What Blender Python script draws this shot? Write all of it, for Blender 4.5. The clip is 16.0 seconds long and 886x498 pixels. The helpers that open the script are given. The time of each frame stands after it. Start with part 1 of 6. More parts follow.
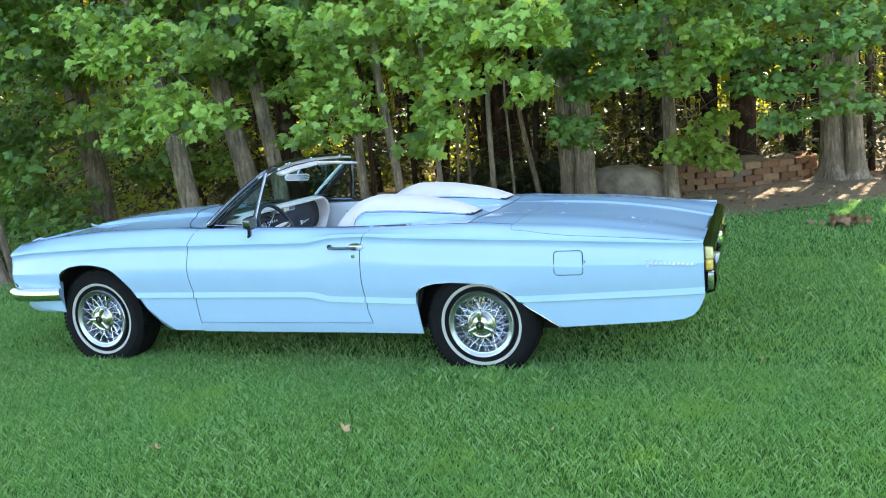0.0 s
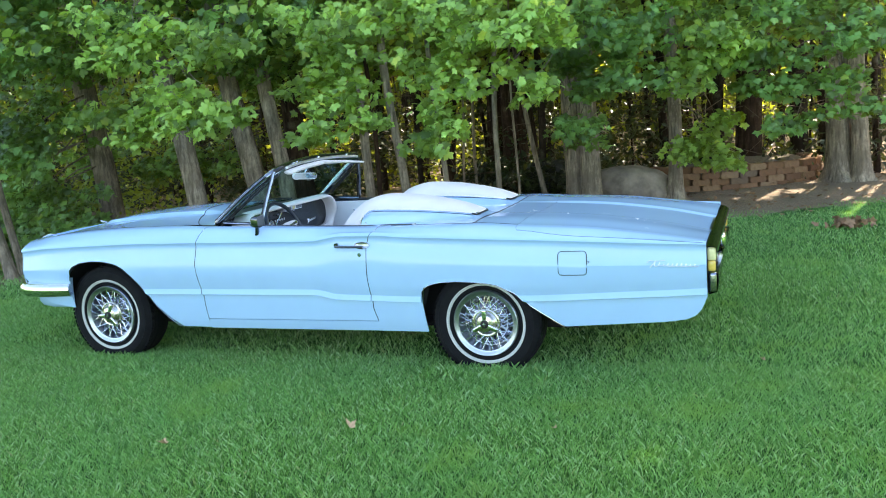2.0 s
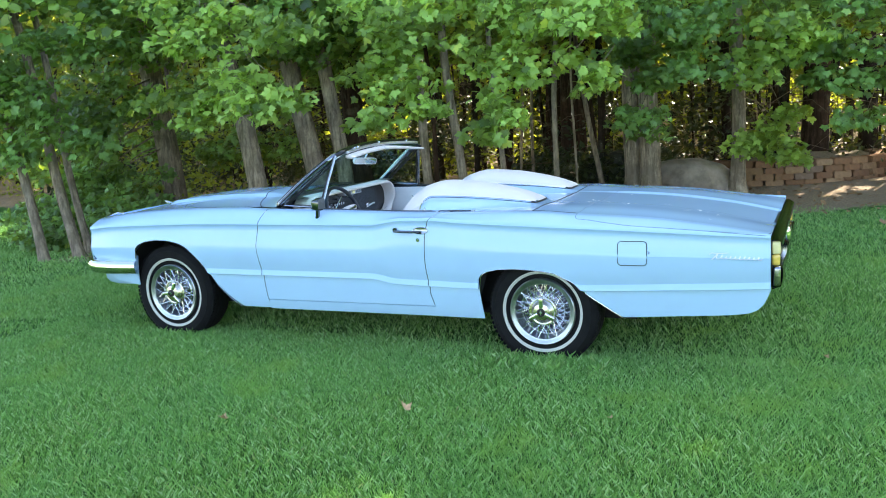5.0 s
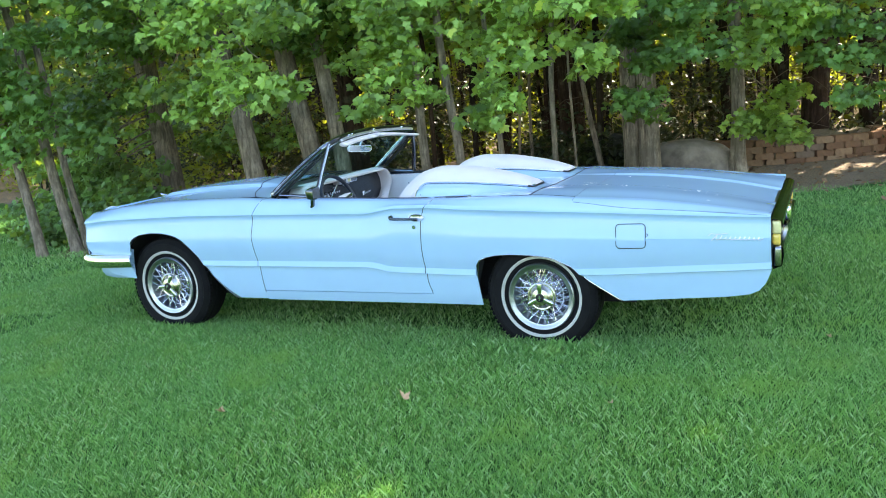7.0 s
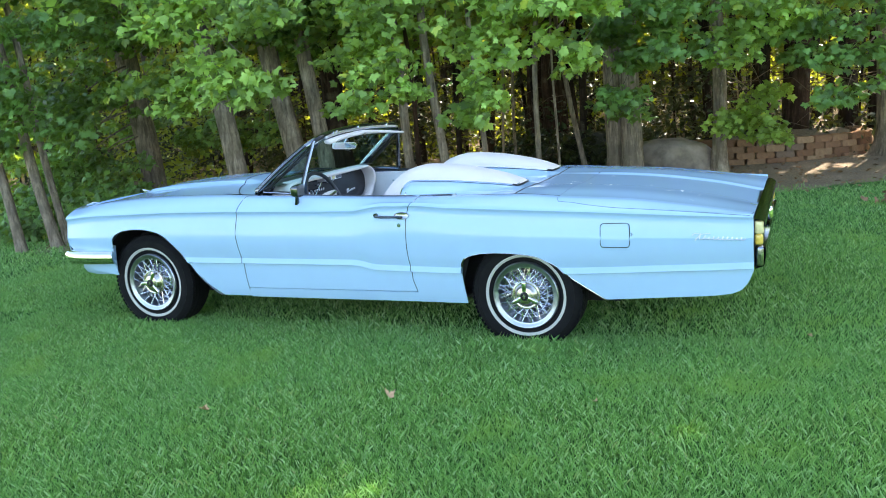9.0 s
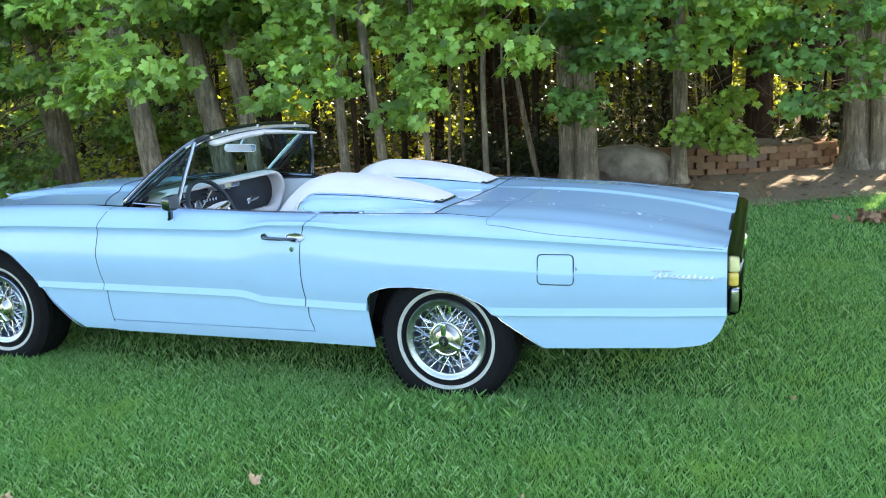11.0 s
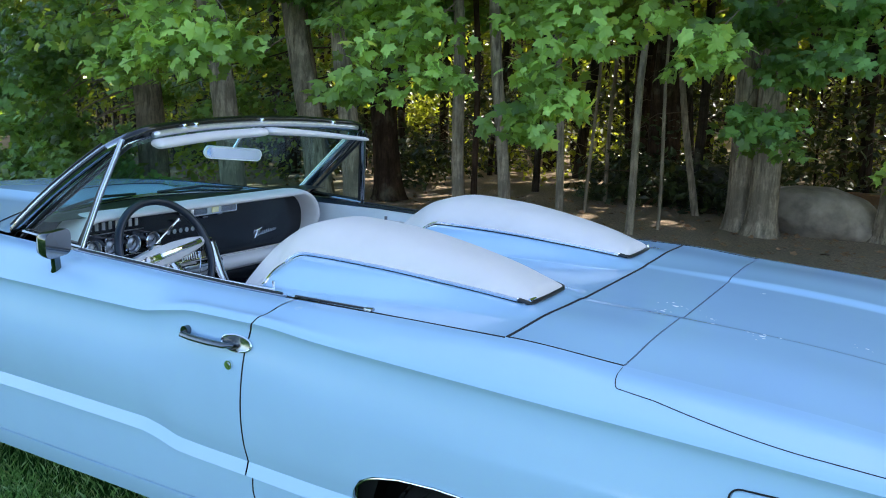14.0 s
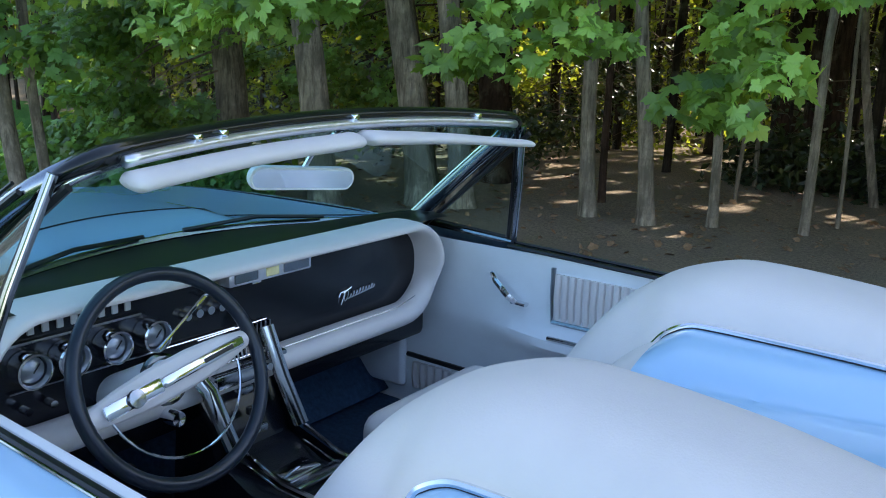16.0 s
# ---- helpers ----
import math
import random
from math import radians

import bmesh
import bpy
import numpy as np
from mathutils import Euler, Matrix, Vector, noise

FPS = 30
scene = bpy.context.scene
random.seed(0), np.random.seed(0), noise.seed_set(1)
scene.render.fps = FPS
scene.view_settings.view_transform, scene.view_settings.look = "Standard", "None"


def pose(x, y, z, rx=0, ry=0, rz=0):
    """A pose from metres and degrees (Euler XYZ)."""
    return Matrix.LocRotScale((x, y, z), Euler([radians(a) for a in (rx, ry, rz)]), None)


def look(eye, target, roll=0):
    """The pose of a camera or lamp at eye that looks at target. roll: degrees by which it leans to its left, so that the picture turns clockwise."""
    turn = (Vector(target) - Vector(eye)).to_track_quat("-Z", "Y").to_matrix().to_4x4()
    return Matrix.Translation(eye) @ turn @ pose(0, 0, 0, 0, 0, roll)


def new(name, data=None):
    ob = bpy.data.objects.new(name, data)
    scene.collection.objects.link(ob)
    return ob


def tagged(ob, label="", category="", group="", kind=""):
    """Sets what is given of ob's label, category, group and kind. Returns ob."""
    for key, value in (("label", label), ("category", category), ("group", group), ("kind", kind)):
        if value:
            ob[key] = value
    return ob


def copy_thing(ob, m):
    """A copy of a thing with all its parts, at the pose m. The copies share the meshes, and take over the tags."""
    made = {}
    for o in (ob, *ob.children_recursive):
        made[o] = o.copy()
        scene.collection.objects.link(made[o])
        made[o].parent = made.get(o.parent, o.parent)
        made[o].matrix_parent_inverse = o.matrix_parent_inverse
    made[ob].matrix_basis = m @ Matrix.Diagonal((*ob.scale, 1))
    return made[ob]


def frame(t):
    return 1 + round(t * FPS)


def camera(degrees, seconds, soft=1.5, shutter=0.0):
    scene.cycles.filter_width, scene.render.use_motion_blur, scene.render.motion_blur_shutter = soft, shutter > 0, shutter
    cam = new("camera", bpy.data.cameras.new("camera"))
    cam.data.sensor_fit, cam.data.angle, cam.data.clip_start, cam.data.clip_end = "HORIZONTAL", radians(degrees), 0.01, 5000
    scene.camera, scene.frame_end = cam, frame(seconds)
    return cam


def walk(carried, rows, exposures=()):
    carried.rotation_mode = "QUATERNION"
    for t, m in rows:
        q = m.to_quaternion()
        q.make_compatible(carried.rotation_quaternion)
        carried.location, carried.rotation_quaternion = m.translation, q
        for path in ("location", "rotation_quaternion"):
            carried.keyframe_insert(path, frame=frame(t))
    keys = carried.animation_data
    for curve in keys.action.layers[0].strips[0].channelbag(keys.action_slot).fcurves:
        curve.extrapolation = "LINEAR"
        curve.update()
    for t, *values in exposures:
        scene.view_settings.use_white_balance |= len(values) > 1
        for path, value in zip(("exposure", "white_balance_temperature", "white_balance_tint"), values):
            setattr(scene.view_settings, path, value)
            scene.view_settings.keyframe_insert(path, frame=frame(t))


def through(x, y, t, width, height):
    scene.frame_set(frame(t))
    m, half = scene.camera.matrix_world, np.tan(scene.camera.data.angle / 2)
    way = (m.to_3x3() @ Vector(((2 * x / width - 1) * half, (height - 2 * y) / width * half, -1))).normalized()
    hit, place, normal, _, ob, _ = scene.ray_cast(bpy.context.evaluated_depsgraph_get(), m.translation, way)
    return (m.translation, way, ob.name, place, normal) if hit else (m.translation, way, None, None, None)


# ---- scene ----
cam = camera(54.5, 16.0, 1.0)
PATH = [
    (0, (1.607, -5.736, 1.583), (0.915, -3.885, 1.272), -4.9),
    (0.5, (1.62, -5.789, 1.59), (0.924, -3.94, 1.279), -4.8),
    (1, (1.614, -5.784, 1.595), (0.921, -3.934, 1.283), -4.5),
    (1.5, (1.625, -5.785, 1.587), (0.927, -3.937, 1.276), -4.5),
    (2, (1.625, -5.79, 1.599), (0.922, -3.944, 1.285), -4.5),
    (2.5, (1.623, -5.783, 1.6), (0.904, -3.943, 1.288), -4.1),
    (3, (1.621, -5.785, 1.592), (0.862, -3.96, 1.286), -3.7),
    (3.5, (1.594, -5.807, 1.589), (0.805, -3.995, 1.284), -3.0),
    (4, (1.585, -5.817, 1.582), (0.779, -4.012, 1.275), -2.7),
    (6.5, (1.625, -5.774, 1.579), (0.801, -3.988, 1.218), -4.9),
    (7, (1.607, -5.748, 1.568), (0.785, -3.96, 1.21), -4.9),
    (7.5, (1.609, -5.8, 1.579), (0.798, -4.008, 1.219), -4.9),
    (8, (1.606, -5.798, 1.581), (0.798, -4.004, 1.222), -4.9),
    (8.5, (1.617, -5.791, 1.585), (0.813, -3.996, 1.221), -4.6),
    (9, (1.591, -5.759, 1.58), (0.808, -3.956, 1.211), -4.4),
    (9.5, (1.494, -5.589, 1.57), (0.743, -3.776, 1.183), -4.3),
    (10, (1.462, -5.362, 1.564), (0.812, -3.511, 1.175), -4.3),
    (12.5, (1.314, -3.568, 1.487), (0.498, -1.78, 1.121), 1.0),
    (13, (1.111, -3.239, 1.498), (0.253, -1.469, 1.134), 1.8),
    (13.5, (0.957, -2.883, 1.477), (0.015, -1.158, 1.107), 1.7),
    (14, (0.764, -2.556, 1.473), (-0.212, -0.849, 1.11), 1.9),
    (14.5, (0.515, -2.255, 1.496), (-0.481, -0.561, 1.126), 1.6),
    (15, (0.304, -1.898, 1.477), (-0.721, -0.233, 1.058), 0.9),
    (15.5, (0.035, -1.613, 1.479), (-1.083, -0.02, 1.019), 0.2),
    (16, (-0.323, -1.342, 1.478), (-1.46, 0.24, 1.027), 1.7),
]
walk(cam, [(t, look(eye, target, roll)) for t, eye, target, roll in PATH], [(0, 2.25, 6950, 10), (10, 2.25, 6950, 10), (12.5, 2.08, 6800, 10), (13.5, 1.78, 6450, 10), (14.5, 1.73, 6400, 10), (16, 1.61, 6400, 10)])

# ---- light ----
world = bpy.data.worlds.new("sky")
scene.world = world
world.use_nodes = True
SUN_ELEVATION, SUN_AZIMUTH = radians(41), radians(14)
wn = world.node_tree.nodes
sky = wn.new("ShaderNodeTexSky")
sky.sky_type, sky.sun_disc = "NISHITA", False
sky.sun_elevation, sky.sun_rotation = SUN_ELEVATION, SUN_AZIMUTH
sky.air_density, sky.dust_density, sky.ozone_density = 1.0, 1.2, 1.0
world.node_tree.links.new(sky.outputs["Color"], wn["Background"].inputs["Color"])
wn["Background"].inputs["Strength"].default_value = 0.15
sun = new("sun", bpy.data.lights.new("sun", "SUN"))
sun.data.energy, sun.data.angle, sun.data.color = 4.0, radians(0.53), (1.0, 0.93, 0.80)
TO_SUN = Vector((math.sin(SUN_AZIMUTH) * math.cos(SUN_ELEVATION), math.cos(SUN_AZIMUTH) * math.cos(SUN_ELEVATION), math.sin(SUN_ELEVATION)))
sun.matrix_world = look(TO_SUN * 60, (0, 0, 0))


# ---- materials ----
class Nodes:
    def __init__(self, name):
        self.m = bpy.data.materials.new(name)
        self.m.use_nodes = True
        self.t = self.m.node_tree
        self.bsdf = self.t.nodes["Principled BSDF"]
        self.out = self.t.nodes["Material Output"]

    def add(self, kind, **props):
        n = self.t.nodes.new("ShaderNode" + kind)
        for k, v in props.items():
            if k in n.inputs:
                n.inputs[k].default_value = v
        return n

    def link(self, a, b):
        self.t.links.new(a, b)

    def noise(self, scale, detail=4.0, rough=0.6, coords="Object", stretch=None):
        tc = self.add("TexCoord")
        n = self.add("TexNoise", Scale=scale, Detail=detail, Roughness=rough)
        src = tc.outputs[coords]
        if stretch:
            mp = self.add("Mapping")
            mp.inputs["Scale"].default_value = stretch
            self.link(src, mp.inputs["Vector"])
            src = mp.outputs["Vector"]
        self.link(src, n.inputs["Vector"])
        return n.outputs["Fac"]

    def ramp(self, fac, stops):
        r = self.add("ValToRGB")
        e = r.color_ramp.elements
        while len(e) < len(stops):
            e.new(0.5)
        for el, (p, c) in zip(e, stops):
            el.position, el.color = p, (*c, 1)
        self.link(fac, r.inputs["Fac"])
        return r.outputs["Color"]

    def mix(self, fac, a, b, mode="MIX"):
        x = self.t.nodes.new("ShaderNodeMix")
        x.data_type, x.blend_type = "RGBA", mode
        for val, sock in ((fac, x.inputs[0]), (a, x.inputs[6]), (b, x.inputs[7])):
            if hasattr(val, "is_output"):
                self.link(val, sock)
            elif sock.type == "VALUE":
                sock.default_value = val
            else:
                sock.default_value = (*val, 1)
        return x.outputs[2]

    def bump(self, height, strength, distance=0.01):
        b = self.add("Bump", Strength=strength, Distance=distance)
        self.link(height, b.inputs["Height"])
        self.link(b.outputs["Normal"], self.bsdf.inputs["Normal"])

    def set(self, **kw):
        for k, v in kw.items():
            self.bsdf.inputs[k.replace("_", " ")].default_value = v
        return self


def rgb(c, f):
    return tuple(min(1, v * f) for v in c)


def simple(name, c, rough=0.5, metal=0.0, vary=0.15, scale=8.0, bump=0.0, bscale=60.0, **kw):
    n = Nodes(name)
    n.link(n.ramp(n.noise(scale), [(0.3, rgb(c, 1 - vary)), (0.7, rgb(c, 1 + vary))]), n.bsdf.inputs["Base Color"])
    n.set(Roughness=rough, Metallic=metal, **kw)
    if bump:
        n.bump(n.noise(bscale, 6), bump, 0.01)
    return n.m


def paint_material():
    n = Nodes("blue_car_paint")
    c = (0.41, 0.625, 0.85)
    col = n.ramp(n.noise(2.5, 3), [(0.3, rgb(c, 0.97)), (0.7, rgb(c, 1.02))])
    # small bird and dust marks, sparse
    spots = n.ramp(n.noise(17, 4, 0.6), [(0.70, (0, 0, 0)), (0.73, (0.35, 0.35, 0.35))])
    where = n.ramp(n.noise(1.9, 2), [(0.50, (0, 0, 0)), (0.6, (1, 1, 1))])
    tc, sep = n.add("TexCoord"), n.add("SeparateXYZ")
    geo = n.add("NewGeometry")
    n.link(geo.outputs["Normal"], sep.inputs[0])
    top = n.ramp(sep.outputs["Z"], [(0.86, (0, 0, 0)), (0.95, (1, 1, 1))])
    fac = n.mix(1.0, n.mix(1.0, spots, where, "MULTIPLY"), top, "MULTIPLY")
    n.link(n.mix(fac, col, (0.75, 0.8, 0.84)), n.bsdf.inputs["Base Color"])
    n.set(Metallic=0.0, Roughness=0.22, Coat_Weight=0.7, Coat_IOR=1.45, Coat_Roughness=0.06, Specular_IOR_Level=0.3)
    return n.m


def glass_material(name, tint, gloss=1.5):
    n = Nodes(name)
    tr, gl, mx, fr = n.add("BsdfTransparent"), n.add("BsdfGlossy", Roughness=0.02), n.add("MixShader"), n.add("Fresnel", IOR=gloss)
    tr.inputs["Color"].default_value = (*tint, 1)
    n.link(fr.outputs[0], mx.inputs[0])
    n.link(tr.outputs[0], mx.inputs[1])
    n.link(gl.outputs[0], mx.inputs[2])
    n.link(mx.outputs[0], n.out.inputs["Surface"])
    return n.m


def leaf_material(name, dark, light, through, share=0.45):
    n = Nodes(name)
    geo = n.add("NewGeometry")
    big = n.noise(0.8, 3, 0.5)
    col = n.ramp(geo.outputs["Random Per Island"], [(0.0, dark), (0.28, rgb(light, 0.45)), (0.62, light), (0.965, rgb(light, 1.3)), (1.0, (min(1, light[0] * 2.4), min(1, light[1] * 1.5), light[2]))])
    col = n.mix(n.ramp(big, [(0.46, (0, 0, 0)), (0.68, (0.75, 0.75, 0.75))]), col, rgb(dark, 1.1))
    n.link(col, n.bsdf.inputs["Base Color"])
    n.set(Roughness=0.42, Specular_IOR_Level=0.5)
    tl, mx = n.add("BsdfTranslucent"), n.add("MixShader")
    tl.inputs["Color"].default_value = (*through, 1)
    mx.inputs[0].default_value = share
    n.link(n.bsdf.outputs[0], mx.inputs[1])
    n.link(tl.outputs[0], mx.inputs[2])
    n.link(mx.outputs[0], n.out.inputs["Surface"])
    return n.m


def bark_material(name, c):
    n = Nodes(name)
    f = n.noise(20, 8, 0.7, stretch=(1, 1, 0.14))
    col = n.ramp(f, [(0.36, rgb(c, 0.22)), (0.52, rgb(c, 0.85)), (0.72, rgb(c, 1.5))])
    col = n.mix(n.ramp(n.noise(3.1, 6, 0.7), [(0.42, (0.75,) * 3), (0.6, (0.0,) * 3)]), col, rgb(c, 0.4))
    lichen = n.ramp(n.noise(2.2, 5), [(0.55, (0, 0, 0)), (0.7, (0.5, 0.5, 0.5))])
    n.link(n.mix(lichen, col, (0.32, 0.29, 0.21)), n.bsdf.inputs["Base Color"])
    n.set(Roughness=0.95, Specular_IOR_Level=0.1)
    n.bump(f, 0.9, 0.03)
    return n.m


def lawn_edge(x):
    return np.interp(x, [-30, -14, -10.6, -7.4, -5.5, -2, 0.0, 1.2, 2.5, 5, 30], [14, 9.0, 6.2, 2.0, 2.6, 3.1, 3.6, 5.6, 6.4, 6.6, 7])


def ground_material():
    n = Nodes("lawn_and_forest_floor")
    geo = n.add("NewGeometry")
    attr = n.t.nodes.new("ShaderNodeAttribute")
    attr.attribute_name = "soil"
    edge = n.add("Math")
    edge.operation = "ADD"
    jag = n.add("Math")
    jag.operation = "MULTIPLY_ADD"
    jag.inputs[1].default_value, jag.inputs[2].default_value = 1.1, -0.55
    n.link(n.noise(2.2, 6, 0.65), jag.inputs[0])
    n.link(attr.outputs["Fac"], edge.inputs[0])
    n.link(jag.outputs[0], edge.inputs[1])
    fac = n.ramp(edge.outputs[0], [(0.42, (0, 0, 0)), (0.58, (1, 1, 1))])
    grass = n.ramp(n.noise(14, 6), [(0.3, (0.03, 0.085, 0.02)), (0.7, (0.085, 0.21, 0.045))])
    fine = n.noise(38, 8, 0.75)
    soil = n.ramp(fine, [(0.3, (0.13, 0.095, 0.068)), (0.5, (0.31, 0.23, 0.165)), (0.62, (0.46, 0.34, 0.24)), (0.75, (0.44, 0.31, 0.20))])
    soil = n.mix(n.ramp(n.noise(1.1, 4), [(0.4, (0, 0, 0)), (0.65, (0.7, 0.7, 0.7))]), soil, (0.25, 0.20, 0.15))
    n.link(n.mix(fac, grass, soil), n.bsdf.inputs["Base Color"])
    n.set(Roughness=0.95, Specular_IOR_Level=0.1)
    n.bump(fine, 0.7, 0.03)
    return n.m


def grass_material():
    n = Nodes("grass_blades")
    geo = n.add("NewGeometry")
    col = n.ramp(geo.outputs["Random Per Island"], [(0.0, (0.04, 0.105, 0.026)), (0.4, (0.175, 0.385, 0.088)), (0.75, (0.36, 0.65, 0.195)), (0.96, (0.64, 0.84, 0.45)), (0.985, (0.5, 0.6, 0.2)), (1.0, (0.5, 0.46, 0.24))])
    patch = n.ramp(n.noise(0.8, 4), [(0.4, (0.0,) * 3), (0.7, (0.55,) * 3)])
    col = n.mix(patch, col, (0.20, 0.46, 0.16))
    # yellower tufts; the bluish mown patches above hold sky sheen in their colour
    col = n.mix(n.ramp(n.noise(1.7, 3, 0.5), [(0.55, (0.0,) * 3), (0.7, (0.5,) * 3)]), col, (0.33, 0.52, 0.09))
    n.link(col, n.bsdf.inputs["Base Color"])
    n.set(Roughness=0.5, Specular_IOR_Level=0.35)
    tl, mx = n.add("BsdfTranslucent"), n.add("MixShader")
    tl.inputs["Color"].default_value = (0.24, 0.45, 0.06, 1)
    mx.inputs[0].default_value = 0.3
    n.link(n.bsdf.outputs[0], mx.inputs[1])
    n.link(tl.outputs[0], mx.inputs[2])
    n.link(mx.outputs[0], n.out.inputs["Surface"])
    return n.m


PAINT = paint_material()
CHROME = simple("chrome", (0.78, 0.80, 0.83), 0.07, 1.0, 0.05, 30)
# Chrome base darkened to stand for the dark surroundings it mirrors
SHADE_CHROME = simple("dark_reflection_chrome", (0.14, 0.15, 0.16), 0.12, 1.0, 0.15, 30)
DARK_CHROME = simple("dull_chrome", (0.32, 0.34, 0.37), 0.2, 1.0, 0.1, 30)
BLACK = simple("black_trim", (0.012, 0.012, 0.014), 0.35, 0, 0.3, 20)
SEAM = simple("dark_gap", (0.008, 0.009, 0.012), 0.8)
FINE_SEAM = simple("painted_gap", (0.10, 0.16, 0.26), 0.7)
RUBBER = simple("tyre_rubber", (0.007, 0.007, 0.008), 0.85, 0, 0.35, 12, 0.25, 90, Specular_IOR_Level=0.25)
WHITEWALL = simple("whitewall_rubber", (0.55, 0.54, 0.50), 0.6, 0, 0.06, 15)
VINYL = simple("pearl_white_vinyl", (0.75, 0.69, 0.67), 0.48, 0, 0.04, 5, 0.12, 260, Sheen_Weight=0.15)
VINYL_DOOR = simple("pale_grey_vinyl", (0.85, 0.87, 0.90), 0.5, 0, 0.05, 4, 0.12, 260)
CARPET = simple("dark_blue_carpet", (0.03, 0.065, 0.12), 0.95, 0, 0.4, 60, 0.6, 300)
DASH_BLACK = simple("dark_dash_panel", (0.008, 0.009, 0.013), 0.2, 0, 0.25, 30)
WHEEL_BLUE = simple("dark_blue_wheel_rim", (0.012, 0.018, 0.03), 0.32, 0, 0.2, 20)
GAUGE = simple("silver_gauge_face", (0.32, 0.34, 0.38), 0.3, 0.6, 0.2, 30)
GLASS = glass_material("tinted_windscreen", (0.58, 0.86, 0.87), 1.22)
CLEAR = glass_material("vent_glass", (0.78, 0.93, 0.90), 1.3)
SATIN = simple("satin_chrome", (0.80, 0.80, 0.84), 0.32, 0.9, 0.08, 40)
RIM = simple("rim_chrome", (0.46, 0.49, 0.56), 0.33, 1.0, 0.1, 30)
# Chrome with a mid-grey base, between the bright and the dark ones
MID_CHROME = simple("mid_tone_chrome", (0.5, 0.52, 0.55), 0.12, 1.0, 0.1, 30)
AMBER = simple("amber_lens", (0.90, 0.60, 0.12), 0.12, 0, 0.15, 60, Coat_Weight=1.0)
LENS_WHITE = simple("pale_lens", (0.90, 0.80, 0.42), 0.1, 0, 0.1, 60, Coat_Weight=1.0)
RED = simple("red_tail_lens", (0.25, 0.008, 0.008), 0.12, 0, 0.2, 60, Coat_Weight=1.0)
BARK = bark_material("grey_brown_bark", (0.45, 0.355, 0.265))
BARK_RED = bark_material("red_brown_bark", (0.10, 0.06, 0.042))
# Bark colour lowered to carry the shade on trunks deep in the wood
BARK_DIM = bark_material("shade_darkened_bark", (0.07, 0.05, 0.038))
MAPLE = leaf_material("maple_leaves", (0.020, 0.055, 0.014), (0.41, 0.63, 0.15), (0.60, 0.74, 0.07), 0.36)
# Leaf colour lowered to help shade the wood's inside; sun still shines through
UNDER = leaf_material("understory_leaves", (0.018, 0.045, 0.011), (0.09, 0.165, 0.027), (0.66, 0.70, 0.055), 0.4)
# Near-black leaf tones paint the wood's deep shade into the brush
BRUSH = leaf_material("shade_toned_brush_leaves", (0.012, 0.02, 0.007), (0.05, 0.07, 0.02), (0.12, 0.13, 0.02), 0.15)
# Darker leaf green: shade of the right and left-edge boughs put into the colour
DARK_LEAF = leaf_material("shade_toned_leaves", (0.012, 0.035, 0.012), (0.19, 0.36, 0.10), (0.42, 0.58, 0.05), 0.32)
TWIG = simple("dead_twig", (0.16, 0.11, 0.075), 0.95, 0, 0.4, 6)
# Stone darkened in colour: deep shade on the second boulder is painted in
DARK_STONE = simple("shade_darkened_stone", (0.05, 0.048, 0.04), 0.95, 0, 0.4, 4, 0.8, 14)
DEAD_LEAF = simple("tan_dead_leaf", (0.56, 0.36, 0.20), 0.8, 0, 0.3, 30)
LITTER = simple("dry_leaves", (0.30, 0.17, 0.09), 0.85, 0, 0.5, 9)
STONE = simple("grey_boulder", (0.29, 0.235, 0.19), 0.9, 0, 0.45, 3.5, 0.8, 14)
GROUND = ground_material()
GRASS = grass_material()


def block_material():
    n = Nodes("tumbled_wall_block")
    info = n.add("ObjectInfo")
    base = n.ramp(info.outputs["Random"], [(0.0, (0.24, 0.12, 0.07)), (0.4, (0.40, 0.215, 0.12)), (0.8, (0.46, 0.29, 0.175)), (1.0, (0.28, 0.19, 0.14))])
    f = n.noise(18, 8, 0.7)
    n.link(n.mix(n.ramp(f, [(0.3, (0, 0, 0)), (0.75, (0.6, 0.6, 0.6))]), base, (0.16, 0.11, 0.08)), n.bsdf.inputs["Base Color"])
    n.set(Roughness=0.95, Specular_IOR_Level=0.1)
    n.bump(f, 0.8, 0.03)
    return n.m


BLOCK = block_material()


# ---- mesh helpers ----
def part(name, geo, material, parent=None, label="", sharp=32, category="", kind=""):
    """One mesh object from (vertices, faces) or a bmesh, under its thing."""
    me = bpy.data.meshes.new(name)
    if isinstance(geo, bmesh.types.BMesh):
        geo.to_mesh(me)
        geo.free()
    else:
        me.from_pydata([tuple(v) for v in geo[0]], [], geo[1])
    me.materials.append(material)
    me.polygons.foreach_set("use_smooth", [True] * len(me.polygons))
    if sharp:
        me.set_sharp_from_angle(angle=radians(sharp))
    me.update()
    ob = new(name, me)
    if parent:
        ob.parent = parent
    return tagged(ob, label, category, "", kind)


def join(*geos):
    v, f = [], []
    for gv, gf in geos:
        k = len(v)
        v.extend(tuple(p) for p in gv)
        f.extend(tuple(i + k for i in q) for q in gf)
    return v, f


def moved(geo, m):
    return [m @ Vector(p) for p in geo[0]], geo[1]


def mirrored(geo):
    return [(p[0], -p[1], p[2]) for p in geo[0]], [tuple(reversed(q)) for q in geo[1]]


def grid(rows, closed=False):
    """Quads over rows of equal length; closed joins each row's ends."""
    n, m = len(rows), len(rows[0])
    v = [tuple(p) for r in rows for p in r]
    f = []
    for i in range(n - 1):
        for j in range(m if closed else m - 1):
            k = (j + 1) % m
            f.append((i * m + j, i * m + k, (i + 1) * m + k, (i + 1) * m + j))
    return v, f


